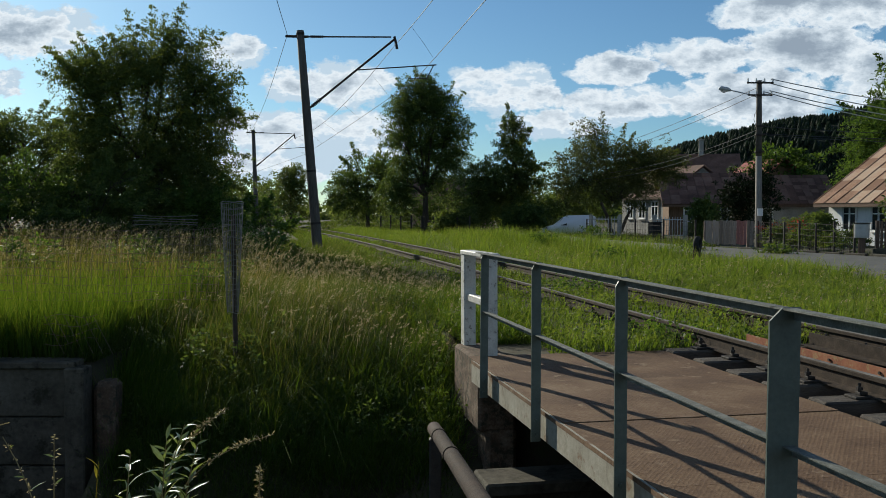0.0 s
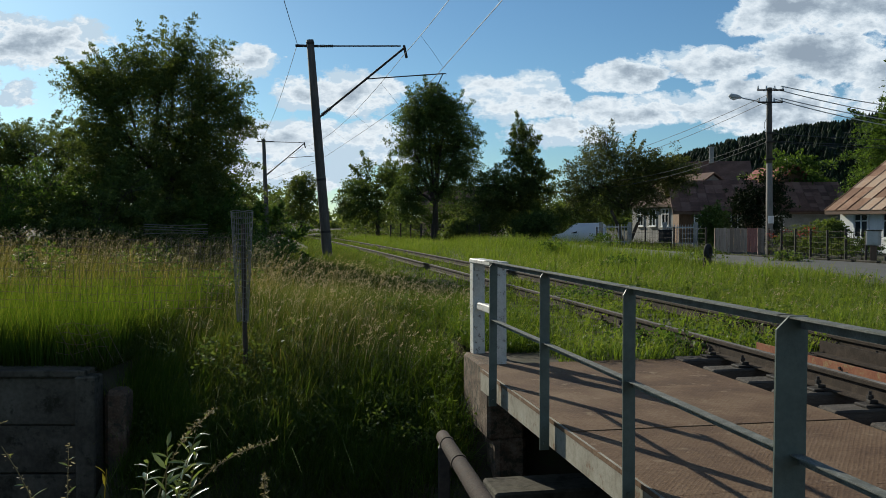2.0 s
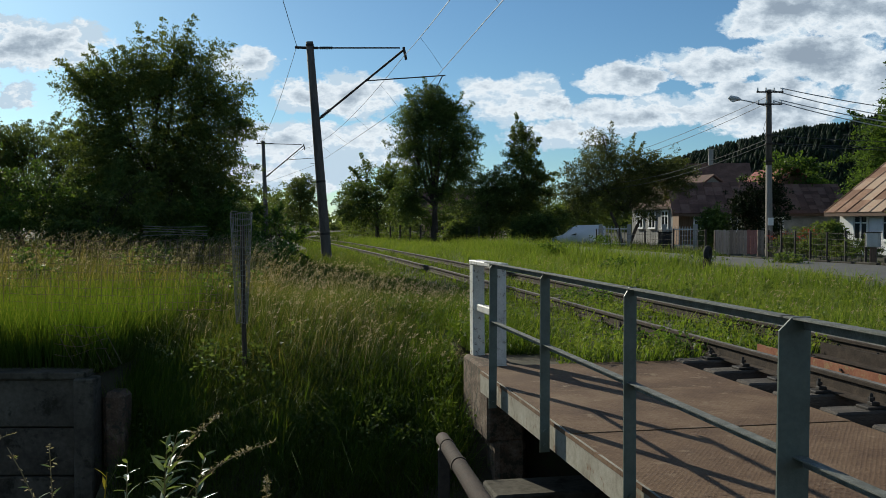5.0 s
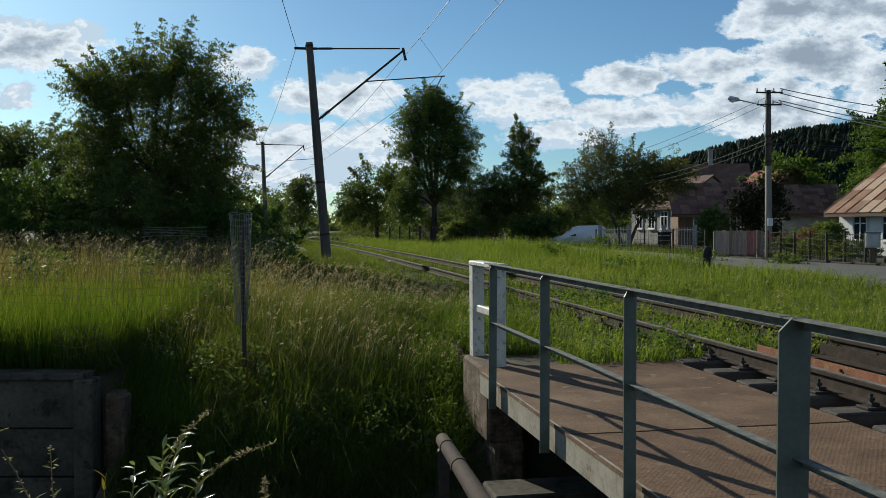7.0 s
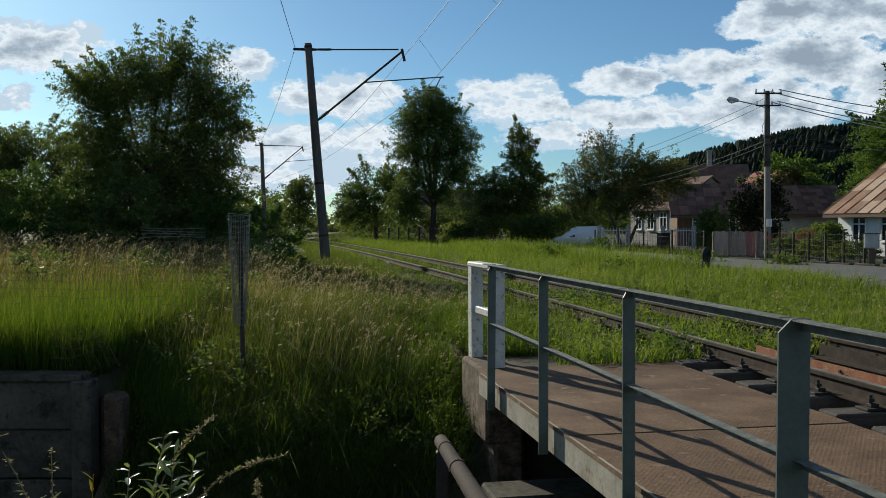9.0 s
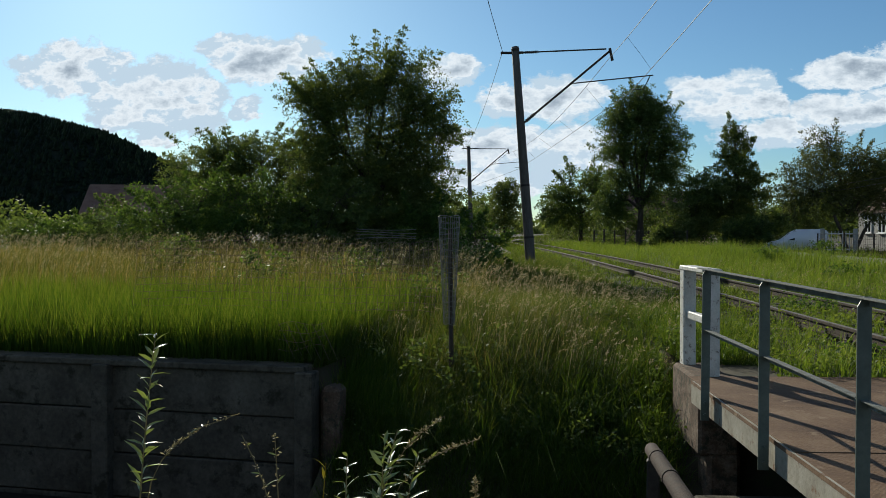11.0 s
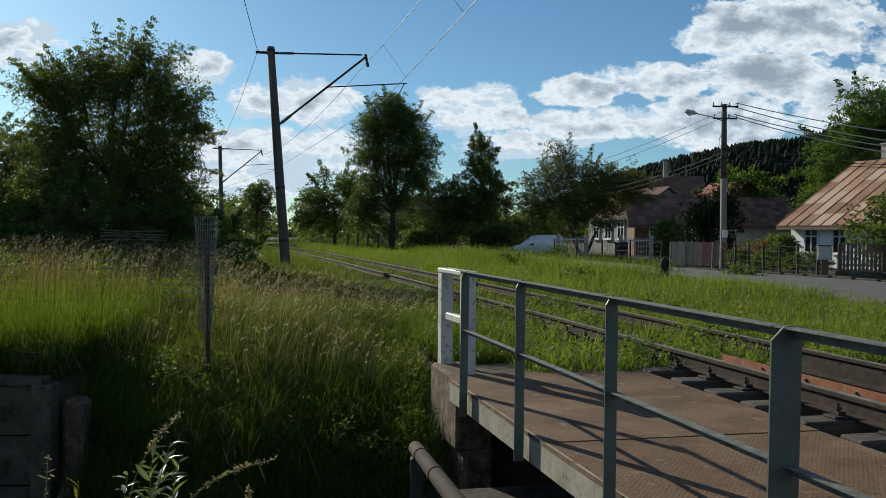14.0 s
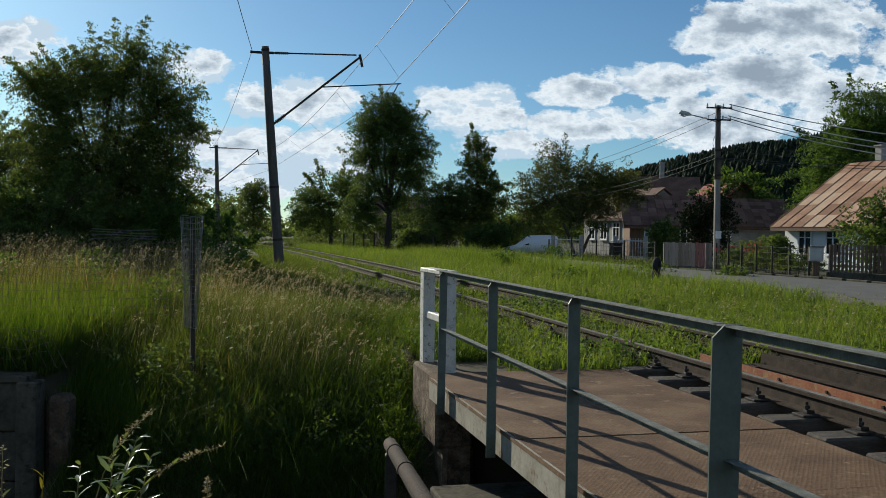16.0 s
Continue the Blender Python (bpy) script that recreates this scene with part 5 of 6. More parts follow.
# ---- fences along the street ----
def plank_fence(a, b, h, mats, label, gap=0.012, w=0.14, post_every=1.9):
    a, b = Vector(a), Vector(b)
    L = (b - a).length
    f = thing("fence", Matrix.Translation(a) @ Matrix.Rotation(math.atan2(b.y - a.y, b.x - a.x), 4, "Z"), label, "fence")
    n = int(L / (w + gap))
    shared = {}
    for i in range(n):
        mt = mats[int(i / n * len(mats)) % len(mats)]
        if mt not in shared:
            bm = bmesh.new()
            box(bm, (0, 0, h / 2), (w, 0.025, h), bevel=0.006)
            ob = part("plank", bm, mt, f)
            shared[mt] = ob.data
        else:
            ob = new("plank", shared[mt])
            ob.parent = f
        ob.location = ((i + 0.5) * (w + gap), 0.006 * math.sin(i * 7), 0.06 + 0.02 * math.sin(i * 3.7))
    for z in (0.3, h - 0.25):
        bm = bmesh.new()
        box(bm, (L / 2, 0.05, z), (L, 0.06, 0.08))
        part("cross_rail", bm, "wood_grey", f)
    for i in range(int(L / post_every) + 1):
        bm = bmesh.new()
        box(bm, (min(L, i * post_every), 0.1, h / 2), (0.12, 0.12, h + 0.1), bevel=0.01)
        part("post", bm, "wood_grey", f)
    return f


plank_fence((12.4, 40.6, 0.0), (14.55, 40.3, 0.0), 1.1, ("wood_grey", "wood_grey", "wood_grey", "wood_pink", "wood_grey"), "weathered board gate with one faded red leaf")
plank_fence((14.95, 30.0, 0.2), (19.4, 23.0, 0.2), 0.98, ("wood_brown",), "brown slatted fence on a concrete base", gap=0.05, w=0.09)


def build_plinth():
    bm = bmesh.new()
    a, b = Vector((14.9, 30.05, 0.05)), Vector((19.5, 22.9, 0.05))
    m = Matrix.Translation(a) @ Matrix.Rotation(math.atan2(b.y - a.y, b.x - a.x), 4, "Z")
    box(bm, ((b - a).length / 2, 0.05, 0), ((b - a).length, 0.24, 0.5), m, bevel=0.02)
    tagged(part("fence_plinth", bm, "concrete"), "low concrete plinth under the slatted fence", "plinth")
    t = thing("meter_box", Matrix.Translation((14.72, 30.5, 0)) @ Matrix.Rotation(radians(-40), 4, "Z"), "pale grey electric meter box on a post", "meter box")
    bm = bmesh.new()
    box(bm, (0, 0, 0.88), (0.44, 0.24, 0.5), bevel=0.015)
    part("cabinet", bm, "box_grey", t)
    bm = bmesh.new()
    box(bm, (0, -0.13, 0.88), (0.37, 0.02, 0.42), bevel=0.008)
    part("door", bm, "box_grey", t)
    bm = bmesh.new()
    box(bm, (0, 0, 1.145), (0.5, 0.3, 0.03), bevel=0.01)
    part("cap", bm, "concrete", t)
    bm = bmesh.new()
    box(bm, (0, 0.02, 0.3), (0.2, 0.16, 0.7), bevel=0.01)
    part("pedestal", bm, "wood_brown", t)


build_plinth()


def wire_fence(a, b, posts, h, label, bars=5, mat="iron", r=0.045):
    a, b = Vector(a), Vector(b)
    f = thing("garden_fence", Matrix.Translation(a), label, "fence")
    d = b - a
    for i in range(posts):
        p = d * i / (posts - 1)
        bm = bmesh.new()
        tube(bm, ((p.x, p.y, -0.2), (p.x, p.y, h + 0.06 * math.sin(i * 3))), r, 6)
        part("post", bm, mat, f)
    for j in range(bars):
        bm = bmesh.new()
        z = h * (0.15 + 0.8 * j / (bars - 1))
        pts = []
        for i in range(posts - 1):
            pts += sag(d * i / (posts - 1) + Vector((0, 0, z)), d * (i + 1) / (posts - 1) + Vector((0, 0, z)), 0.03, 3)[:-1]
        tube(bm, pts + [d + Vector((0, 0, z))], 0.007, 4)
        part("wire", bm, mat, f)
    n = int(d.length / 0.16)
    bm = bmesh.new()
    for i in range(n):
        p = d * (i + 0.5) / n
        tube(bm, ((p.x, p.y, 0.05), (p.x, p.y, h * 0.95)), 0.006, 3, cap=False)
    part("mesh", bm, mat, f)


wire_fence((15.1, 41.4, 0), (14.8, 31.2, 0), 7, 1.15, "dark wire garden fence on steel posts")
wire_fence((12.2, 41.5, 0), (8.9, 52, 0), 5, 1.2, "dark wire garden fence on steel posts")
wire_fence((2.5, 64, 0), (-4.5, 74, 0), 9, 1.3, "dark post and wire fence along the street", 4, "iron", 0.07)


def build_gates():
    for x, y, n, yaw in ((9.6, 54, 9, -20), (12.6, 50.5, 11, -25)):
        f = thing("metal_gate", pose(x, y, 0, 0, 0, yaw), "pale metal gate of a garden by the street", "gate")
        for z in (0.25, 1.15):
            bm = bmesh.new()
            box(bm, (0.75, 0, z), (1.5 + 0.1 * n / 9, 0.05, 0.06))
            part("cross_bar", bm, "lamp_grey", f)
        bar = bmesh.new()
        tube(bar, ((0, 0, 0.1), (0, 0, 1.3)), 0.018, 6)
        first = part("bar", bar, "lamp_grey", f)
        for i in range(n):
            ob = first if i == 0 else new("bar", first.data)
            ob.parent = f
            ob.location = (1.5 * i / (n - 1), 0, 0)
        for e in (-0.1, 1.62):
            bm = bmesh.new()
            box(bm, (e, 0, 0.7), (0.22, 0.22, 1.45), bevel=0.02)
            part("pillar", bm, "wall_grey", f, "grey plastered gate pillar")
    t = thing("waste_bin", pose(12.4, 50, 0, 0, 0, 15), "dark wheeled waste bin by the street", "bin")
    bm = bmesh.new()
    box(bm, (0, 0, 0.5), (0.55, 0.6, 0.9), bevel=0.04)
    part("body", bm, "rubber", t)
    bm = bmesh.new()
    box(bm, (0, 0, 0.98), (0.6, 0.66, 0.07), bevel=0.03)
    part("lid", bm, "rubber", t)


build_gates()


def build_tyre():
    t = thing("old_tyre", pose(8.72, 29.4, 0.12, 0, 0, 55), "old black tyre standing half buried in grass", "tyre")
    bm = bmesh.new()
    R, r, n, m = 0.19, 0.08, 28, 10
    ring = [[bm.verts.new(((R + r * (1.0 if abs(math.cos(b * math.tau / m)) > 0.2 else 0.85) * math.cos(b * math.tau / m)) * math.cos(a * math.tau / n), 1.1 * r * math.sin(b * math.tau / m),
                           0.33 + (R + r * math.cos(b * math.tau / m)) * math.sin(a * math.tau / n))) for b in range(m)] for a in range(n)]
    for a in range(n):
        for b in range(m):
            bm.faces.new((ring[a][b], ring[a][(b + 1) % m], ring[(a + 1) % n][(b + 1) % m], ring[(a + 1) % n][b]))
    part("tread", bm, "rubber", t, smooth=True)
    bm = bmesh.new()
    box(bm, (0, 0.02, -0.08), (0.5, 0.13, 0.5), bevel=0.03)
    part("stump", bm, "bark", t, "dark wooden block at the tyre's foot")


build_tyre()


def build_van():
    """A small white panel van seen from its side."""
    v = thing("van", pose(9.85, 66, -0.42, 0, 0, 172), "white compact panel van parked on the street", "van")
    side = ((-2.1, 0.35), (2.0, 0.3), (2.08, 0.62), (1.95, 0.85), (1.05, 1.05), (0.35, 1.62), (0.0, 1.78), (-1.7, 1.82), (-2.05, 1.7), (-2.14, 0.9))
    bm = bmesh.new()
    a = [bm.verts.new((x, -0.82 + (0.1 if z > 1.2 else 0), z)) for x, z in side]
    b = [bm.verts.new((x, 0.82 - (0.1 if z > 1.2 else 0), z)) for x, z in side]
    n = len(side)
    for i in range(n):
        bm.faces.new((a[i], a[(i + 1) % n], b[(i + 1) % n], b[i]))
    bm.faces.new(a[::-1])
    bm.faces.new(b)
    bmesh.ops.recalc_face_normals(bm, faces=bm.faces[:])
    bmesh.ops.bevel(bm, geom=bm.edges[:], offset=0.06, segments=2, affect="EDGES")
    part("body", bm, "van", v, smooth=True)
    for y in (-0.80, 0.80):
        bm = bmesh.new()
        s = 1 if y > 0 else -1
        slab(bm, (0.95, y, 1.04), (0.05, y, 1.04), (0.05, y - s * 0.06, 1.58), (0.4, y - s * 0.06, 1.56), 0.03 * s)
        part("side_window", bm, "glass", v)
    bm = bmesh.new()
    slab(bm, (1.08, -0.62, 1.08), (1.08, 0.62, 1.08), (0.42, 0.56, 1.62), (0.42, -0.56, 1.62), -0.03)
    part("windscreen", bm, "glass", v)
    for x in (-1.35, 1.3):
        for y in (-0.76, 0.76):
            bm = bmesh.new()
            tube(bm, ((x, y - 0.09, 0.31), (x, y + 0.09, 0.31)), 0.31, 18)
            w = part("wheel", bm, "rubber", v)
            bm = bmesh.new()
            tube(bm, ((x, y - 0.095, 0.31), (x, y + 0.095, 0.31)), 0.18, 12)
            part("rim", bm, "lamp_grey", w)


build_van()


# ---- grass ----
def blades(name, x, y, h, w, mat, label, seed, lean=0.35, seg3=True, wind=(0.25, -0.1), zoff=0.0, tuft=0.09):
    """Bent grass blades standing on the ground: one object of stuff."""
    rng = np.random.default_rng(seed)
    # every foot of x, y is a tuft: its blades share a lean and spread outward
    m, per = len(x), 9
    tall = h * rng.uniform(0.75, 1.15, m)
    ta, tk = rng.uniform(0, math.tau, m), rng.uniform(0, 0.3, m)
    n = m * per
    b = rng.uniform(0, math.tau, n)
    rad = tuft * rng.random(n) ** 0.7
    x, y = np.repeat(x, per) + np.cos(b) * rad, np.repeat(y, per) + np.sin(b) * rad
    h = np.repeat(tall, per) * rng.uniform(0.45, 1.1, n)
    w = w * rng.uniform(0.6, 1.3, n)
    ta, tk = np.repeat(ta, per), np.repeat(tk, per)
    z = ground_z(x, y) - 0.03 + zoff
    a = rng.uniform(0, math.tau, n)
    px, py = np.cos(a) * w / 2, np.sin(a) * w / 2
    k = np.abs(rng.normal(0, lean, n)) * h
    dx = np.cos(b) * k + np.cos(ta) * tk * h + wind[0] * h * 0.6
    dy = np.sin(b) * k + np.sin(ta) * tk * h + wind[1] * h * 0.6

    def ring(f, g, taper):
        cx, cy, cz = x + dx * g, y + dy * g, z + h * f
        return np.stack([np.stack([cx - px * taper, cy - py * taper, cz], -1), np.stack([cx + px * taper, cy + py * taper, cz], -1)], 1)
    bent = np.minimum(1.6, np.hypot(dx, dy) / h)
    tip = np.stack([x + dx, y + dy, z + h * (1 - 0.34 * bent ** 2)], -1)[:, None]
    i = np.arange(n)[:, None]
    if seg3:
        v = np.concatenate([ring(0, 0, 1), ring(0.55, 0.3, 0.85), tip], 1)
        quads, tris = i * 5 + np.array([[0, 1, 3, 2]]), i * 5 + np.array([[2, 3, 4]])
        uv = np.tile([0, 0, 0.5, 0.5, 1.0], n)
    else:
        v = np.concatenate([ring(0, 0, 1), tip], 1)
        quads, tris = None, i * 3 + np.array([[0, 1, 2]])
        uv = np.tile([0, 0, 1.0], n)
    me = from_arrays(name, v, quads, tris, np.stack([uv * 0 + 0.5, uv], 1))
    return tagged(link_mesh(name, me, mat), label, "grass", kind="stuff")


def scatter(n, x0, x1, y0, y1, seed, keep=None, patch=0.0, far=0.0):
    """Random feet inside a stretch of the plan; patchy; sparser with distance where far is given."""
    rng = np.random.default_rng(seed)
    y = y0 + (y1 - y0) * rng.random(n) ** (1 + far)
    x = rng.uniform(x0, x1, n)
    if patch:
        s = np.sin(x * 1.3 + 1.7 * np.sin(y * 0.9)) * np.sin(y * 1.6 + 1.3 * np.sin(x * 0.7 + 2))
        ok = rng.random(n) < 1 - patch * (0.5 - 0.5 * s)
        x, y = x[ok], y[ok]
    if keep is not None:
        ok = keep(x, y)
        x, y = x[ok], y[ok]
    return x, y


def track_n(x, y):
    s = (x - ORG.x) * U.x + y * U.y
    n = (x - ORG.x) * N.x + y * N.y
    return s, n + 0.00045 * np.maximum(0, s - 12) ** 2


def road_near(y):
    return np.interp(y, [5, 15, 24, 29.5, 36, 50, 70], [11.5, 11.0, 10.6, 9.7, 8.0, 5, 2])


def road_far(y):
    return np.interp(y, [5, 15, 24, 29.5, 36, 50, 70], [17.5, 16.8, 15.6, 14.4, 12.2, 9, 6.5])


def left_side(x, y):
    s, n = track_n(x, y)
    on_bank = np.where(x < WALL_END + 0.35, y > WALL_Y + 0.16, y > 8.15)
    return on_bank & (n < np.where(s < END + 0.9, 0.04, 1.5))


def meadow(x, y):
    s, n = track_n(x, y)
    return left_side(x, y) & (n < np.interp(s, [10, 14, 20, 40, 70], [-0.1, -0.8, -2.0, -2.3, -1.5])) & (x < -0.6 - 0.16 * y)


def right_side(x, y):
    s, n = track_n(x, y)
    return (s > np.where(n > 4.9, END - 0.4, END + 0.8)) & (n > 4.5) & (x < road_near(y) - 0.3)


def by_track(x, y):
    s, n = track_n(x, y)
    return (s > END - 0.12) & (n > 0.5) & (n < 5.0) & ((s > END + 0.8) | (n > 1.0)) & (np.abs(n - MID + 0.725) > 0.05) & (np.abs(n - MID - 0.725) > 0.05)


def build_grass():
    rng = np.random.default_rng(77)
    x, y = scatter(17000, -12, -2.7, 9.1, 14.5, 1, left_side, 0.35)
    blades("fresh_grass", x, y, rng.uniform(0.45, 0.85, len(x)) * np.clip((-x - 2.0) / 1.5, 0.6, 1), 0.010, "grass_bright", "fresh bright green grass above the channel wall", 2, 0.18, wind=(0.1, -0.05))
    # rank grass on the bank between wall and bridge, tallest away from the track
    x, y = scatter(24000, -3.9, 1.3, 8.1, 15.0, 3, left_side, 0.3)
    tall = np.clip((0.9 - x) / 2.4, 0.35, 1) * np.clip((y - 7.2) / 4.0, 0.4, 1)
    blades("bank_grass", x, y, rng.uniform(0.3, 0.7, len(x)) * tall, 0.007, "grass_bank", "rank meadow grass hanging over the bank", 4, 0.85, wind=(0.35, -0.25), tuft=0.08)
    x, y = scatter(11000, -3.4, 1.4, 8.6, 15.0, 33, left_side, 0.7)
    blades("fresh_grass", x, y, rng.uniform(0.22, 0.5, len(x)), 0.008, "grass_bright", "fresh bright green tufts on the bank", 34, 0.8, wind=(0.25, -0.2), tuft=0.08)
    x, y = scatter(700, -3.3, 0.3, 10.0, 16.5, 35, left_side, 0.9)
    blades("dry_grass", x, y, rng.uniform(0.45, 0.85, len(x)) * np.clip((0.7 - x) / 2.2, 0.4, 1), 0.005, "grass_dry", "dry bent grass on the bank", 36, 0.5, wind=(0.35, -0.2), tuft=0.06)
    x, y = scatter(12500, -9.0, 2.4, 13.5, 40.0, 5, lambda x, y: left_side(x, y) & ~meadow(x, y), 0.3, 0.5)
    mid = np.clip((x + 0.14 * y) / 2.5, 0, 1)
    blades("fresh_grass", x, y, rng.uniform(0.8, 1.2, len(x)) * (0.45 - 0.2 * mid), 0.012, "grass_bank", "short bright green grass beside the track", 6, 0.4, tuft=0.12)
    x, y = scatter(5500, -7.0, 0.5, 13.0, 30.0, 37, lambda x, y: left_side(x, y) & (x < -0.4 - 0.07 * y), 0.5, 0.3)
    blades("meadow_grass", x, y, rng.uniform(0.3, 0.55, len(x)), 0.010, "grass_dull", "uneven meadow grass before the mast", 38, 0.6, tuft=0.1)
    # tall seeding meadow
    x, y = scatter(7500, -30, 0.5, 13.0, 31, 7, meadow, 0.35, 0.25)
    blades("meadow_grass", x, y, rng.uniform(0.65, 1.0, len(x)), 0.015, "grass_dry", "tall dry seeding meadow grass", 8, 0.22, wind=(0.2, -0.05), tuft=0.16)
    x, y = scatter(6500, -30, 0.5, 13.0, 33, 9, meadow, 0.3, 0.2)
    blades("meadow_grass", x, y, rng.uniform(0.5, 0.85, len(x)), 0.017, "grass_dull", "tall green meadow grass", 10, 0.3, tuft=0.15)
    # right of the track up to the street
    x, y = scatter(30000, 1.0, 14.5, 7.0, 42, 11, right_side, 0.25, 0.5)
    blades("verge_grass", x, y, rng.uniform(0.14, 0.36, len(x)), 0.010, "grass_verge", "bright green grass between track and street", 12, 0.6, wind=(0.1, -0.05), tuft=0.12)
    x, y = scatter(11000, -8, 12, 20, 75, 13, right_side, 0.5)
    blades("verge_grass", x, y, rng.uniform(0.3, 0.65, len(x)), 0.016, "grass_verge", "tall uneven grass between track and street", 14, 0.5, wind=(0.1, -0.05), tuft=0.25)
    x, y = scatter(12000, -2, 11, 22, 72, 39, lambda x, y: right_side(x, y) & (x > road_near(y) - 2.6) & (y > 22) & ((x - 8.3) ** 2 + (y - 28.4) ** 2 > 3), 0.3)
    blades("verge_grass", x, y, rng.uniform(0.6, 1.0, len(x)) * np.interp(y, [24, 30], [0.55, 1.0]), 0.016, "grass_verge", "tall rank grass along the street", 40, 0.4, wind=(0.1, -0.05), tuft=0.25)
    # in and along the track
    x, y = scatter(24000, -9, 7, 9.0, 60, 15, by_track, 0.3, 0.8)
    blades("track_grass", x, y, rng.uniform(0.12, 0.34, len(x)), 0.010, "grass_verge", "grass growing through the ballast", 16, 0.55)
    x, y = scatter(11000, -12, 3, 18, 75, 41, by_track, 0.2)
    blades("track_grass", x, y, rng.uniform(0.16, 0.3, len(x)), 0.022, "grass_dull", "grass growing between the rails", 42, 0.4, tuft=0.2)
    x, y = scatter(5000, -24, 2, 31, 110, 17, meadow, 0.2)
    blades("far_grass", x, y, rng.uniform(0.4, 0.8, len(x)), 0.05, "grass_dull", "far meadow grass", 18, 0.3, seg3=False, tuft=0.3)
    x, y = scatter(5000, -16, 8, 60, 150, 19, lambda x, y: right_side(x, y) | by_track(x, y), 0.2)
    blades("far_grass", x, y, rng.uniform(0.2, 0.4, len(x)), 0.06, "grass_dull", "far grass beside the railway", 20, 0.3, seg3=False, tuft=0.3)
    # strip beyond the street
    x, y = scatter(2600, 9, 26, 22, 48, 21, lambda x, y: (x > road_far(y) + 0.35) & (x < np.interp(y, [5, 28, 36, 42, 48], [30, 25, 20.5, 15.2, 13])), 0.5)
    blades("verge_grass", x, y, rng.uniform(0.06, 0.22, len(x)), 0.03, "grass_dull", "short grass before the garden fences", 22, 0.4, seg3=False, tuft=0.2)
    x, y = scatter(4200, 2, 13, 40, 75, 23, lambda x, y: x > road_far(y) + 0.3, 0.3)
    blades("verge_grass", x, y, rng.uniform(0.35, 0.75, len(x)), 0.035, "grass_dull", "tall grass beyond the street", 24, 0.35, seg3=False, tuft=0.25)


build_grass()


def seed_heads(x, y, h, seed, name, label):
    """Thin stalks with drooping feathery seed heads."""
    rng = np.random.default_rng(seed)
    n = len(x)
    z = ground_z(x, y)
    d = np.stack([rng.normal(0.22, 0.13, n), rng.normal(-0.04, 0.1, n)], -1)
    top = np.stack([x + d[:, 0] * h, y + d[:, 1] * h, z + h], -1)
    foot = np.stack([x, y, z], -1)
    w = 0.0013
    off = np.array([w, 0, 0])
    v1 = np.stack([foot - off, foot + off, top + off * 0.5, top - off * 0.5], 1).reshape(-1, 3)
    q1 = np.arange(n)[:, None] * 4 + np.arange(4)
    per = 12
    f = rng.uniform(0, 0.22, (n, per, 1))
    s = np.concatenate([d * 1.6, -0.2 * np.ones((n, 1))], 1)[:, None, :]
    base = top[:, None, :] + f * (s + np.array([0, 0, 0.55])) * (h[:, None, None])
    base = base + rng.normal(0, 0.009, base.shape)
    dr = rng.normal(0, 1, base.shape) * 0.009 + np.array([0.012, 0, 0.009])
    sd = rng.normal(0, 0.0042, base.shape)
    v2 = np.stack([base, base + dr * 0.5 + sd, base + dr, base + dr * 0.5 - sd], 2).reshape(-1, 3)
    q2 = len(v1) + np.arange(n * per)[:, None] * 4 + np.arange(4)
    tagged(link_mesh(name, from_arrays(name, np.concatenate([v1, v2]), np.concatenate([q1, q2])), "seed"), label, "grass", kind="stuff")


def build_seed_heads():
    rng = np.random.default_rng(5)
    x, y = scatter(1500, -3.3, 0.3, 10.2, 17, 31, left_side, 0.95)
    seed_heads(x, y, rng.uniform(0.55, 0.9, len(x)) * np.clip((0.8 - x) / 2.4, 0.45, 1), 1, "seed_grass", "brown feathery seed heads on thin stalks")
    x, y = scatter(4200, -22, -0.5, 12.5, 28, 32, meadow, 0.3)
    seed_heads(x, y, rng.uniform(0.8, 1.1, len(x)), 2, "seed_grass", "brown feathery seed heads over the meadow")
    x, y = scatter(900, 2.0, 11, 10.5, 34, 43, right_side, 0.8, 0.3)
    seed_heads(x, y, rng.uniform(0.25, 0.45, len(x)), 3, "seed_grass", "small pale seed heads over the verge")


build_seed_heads()


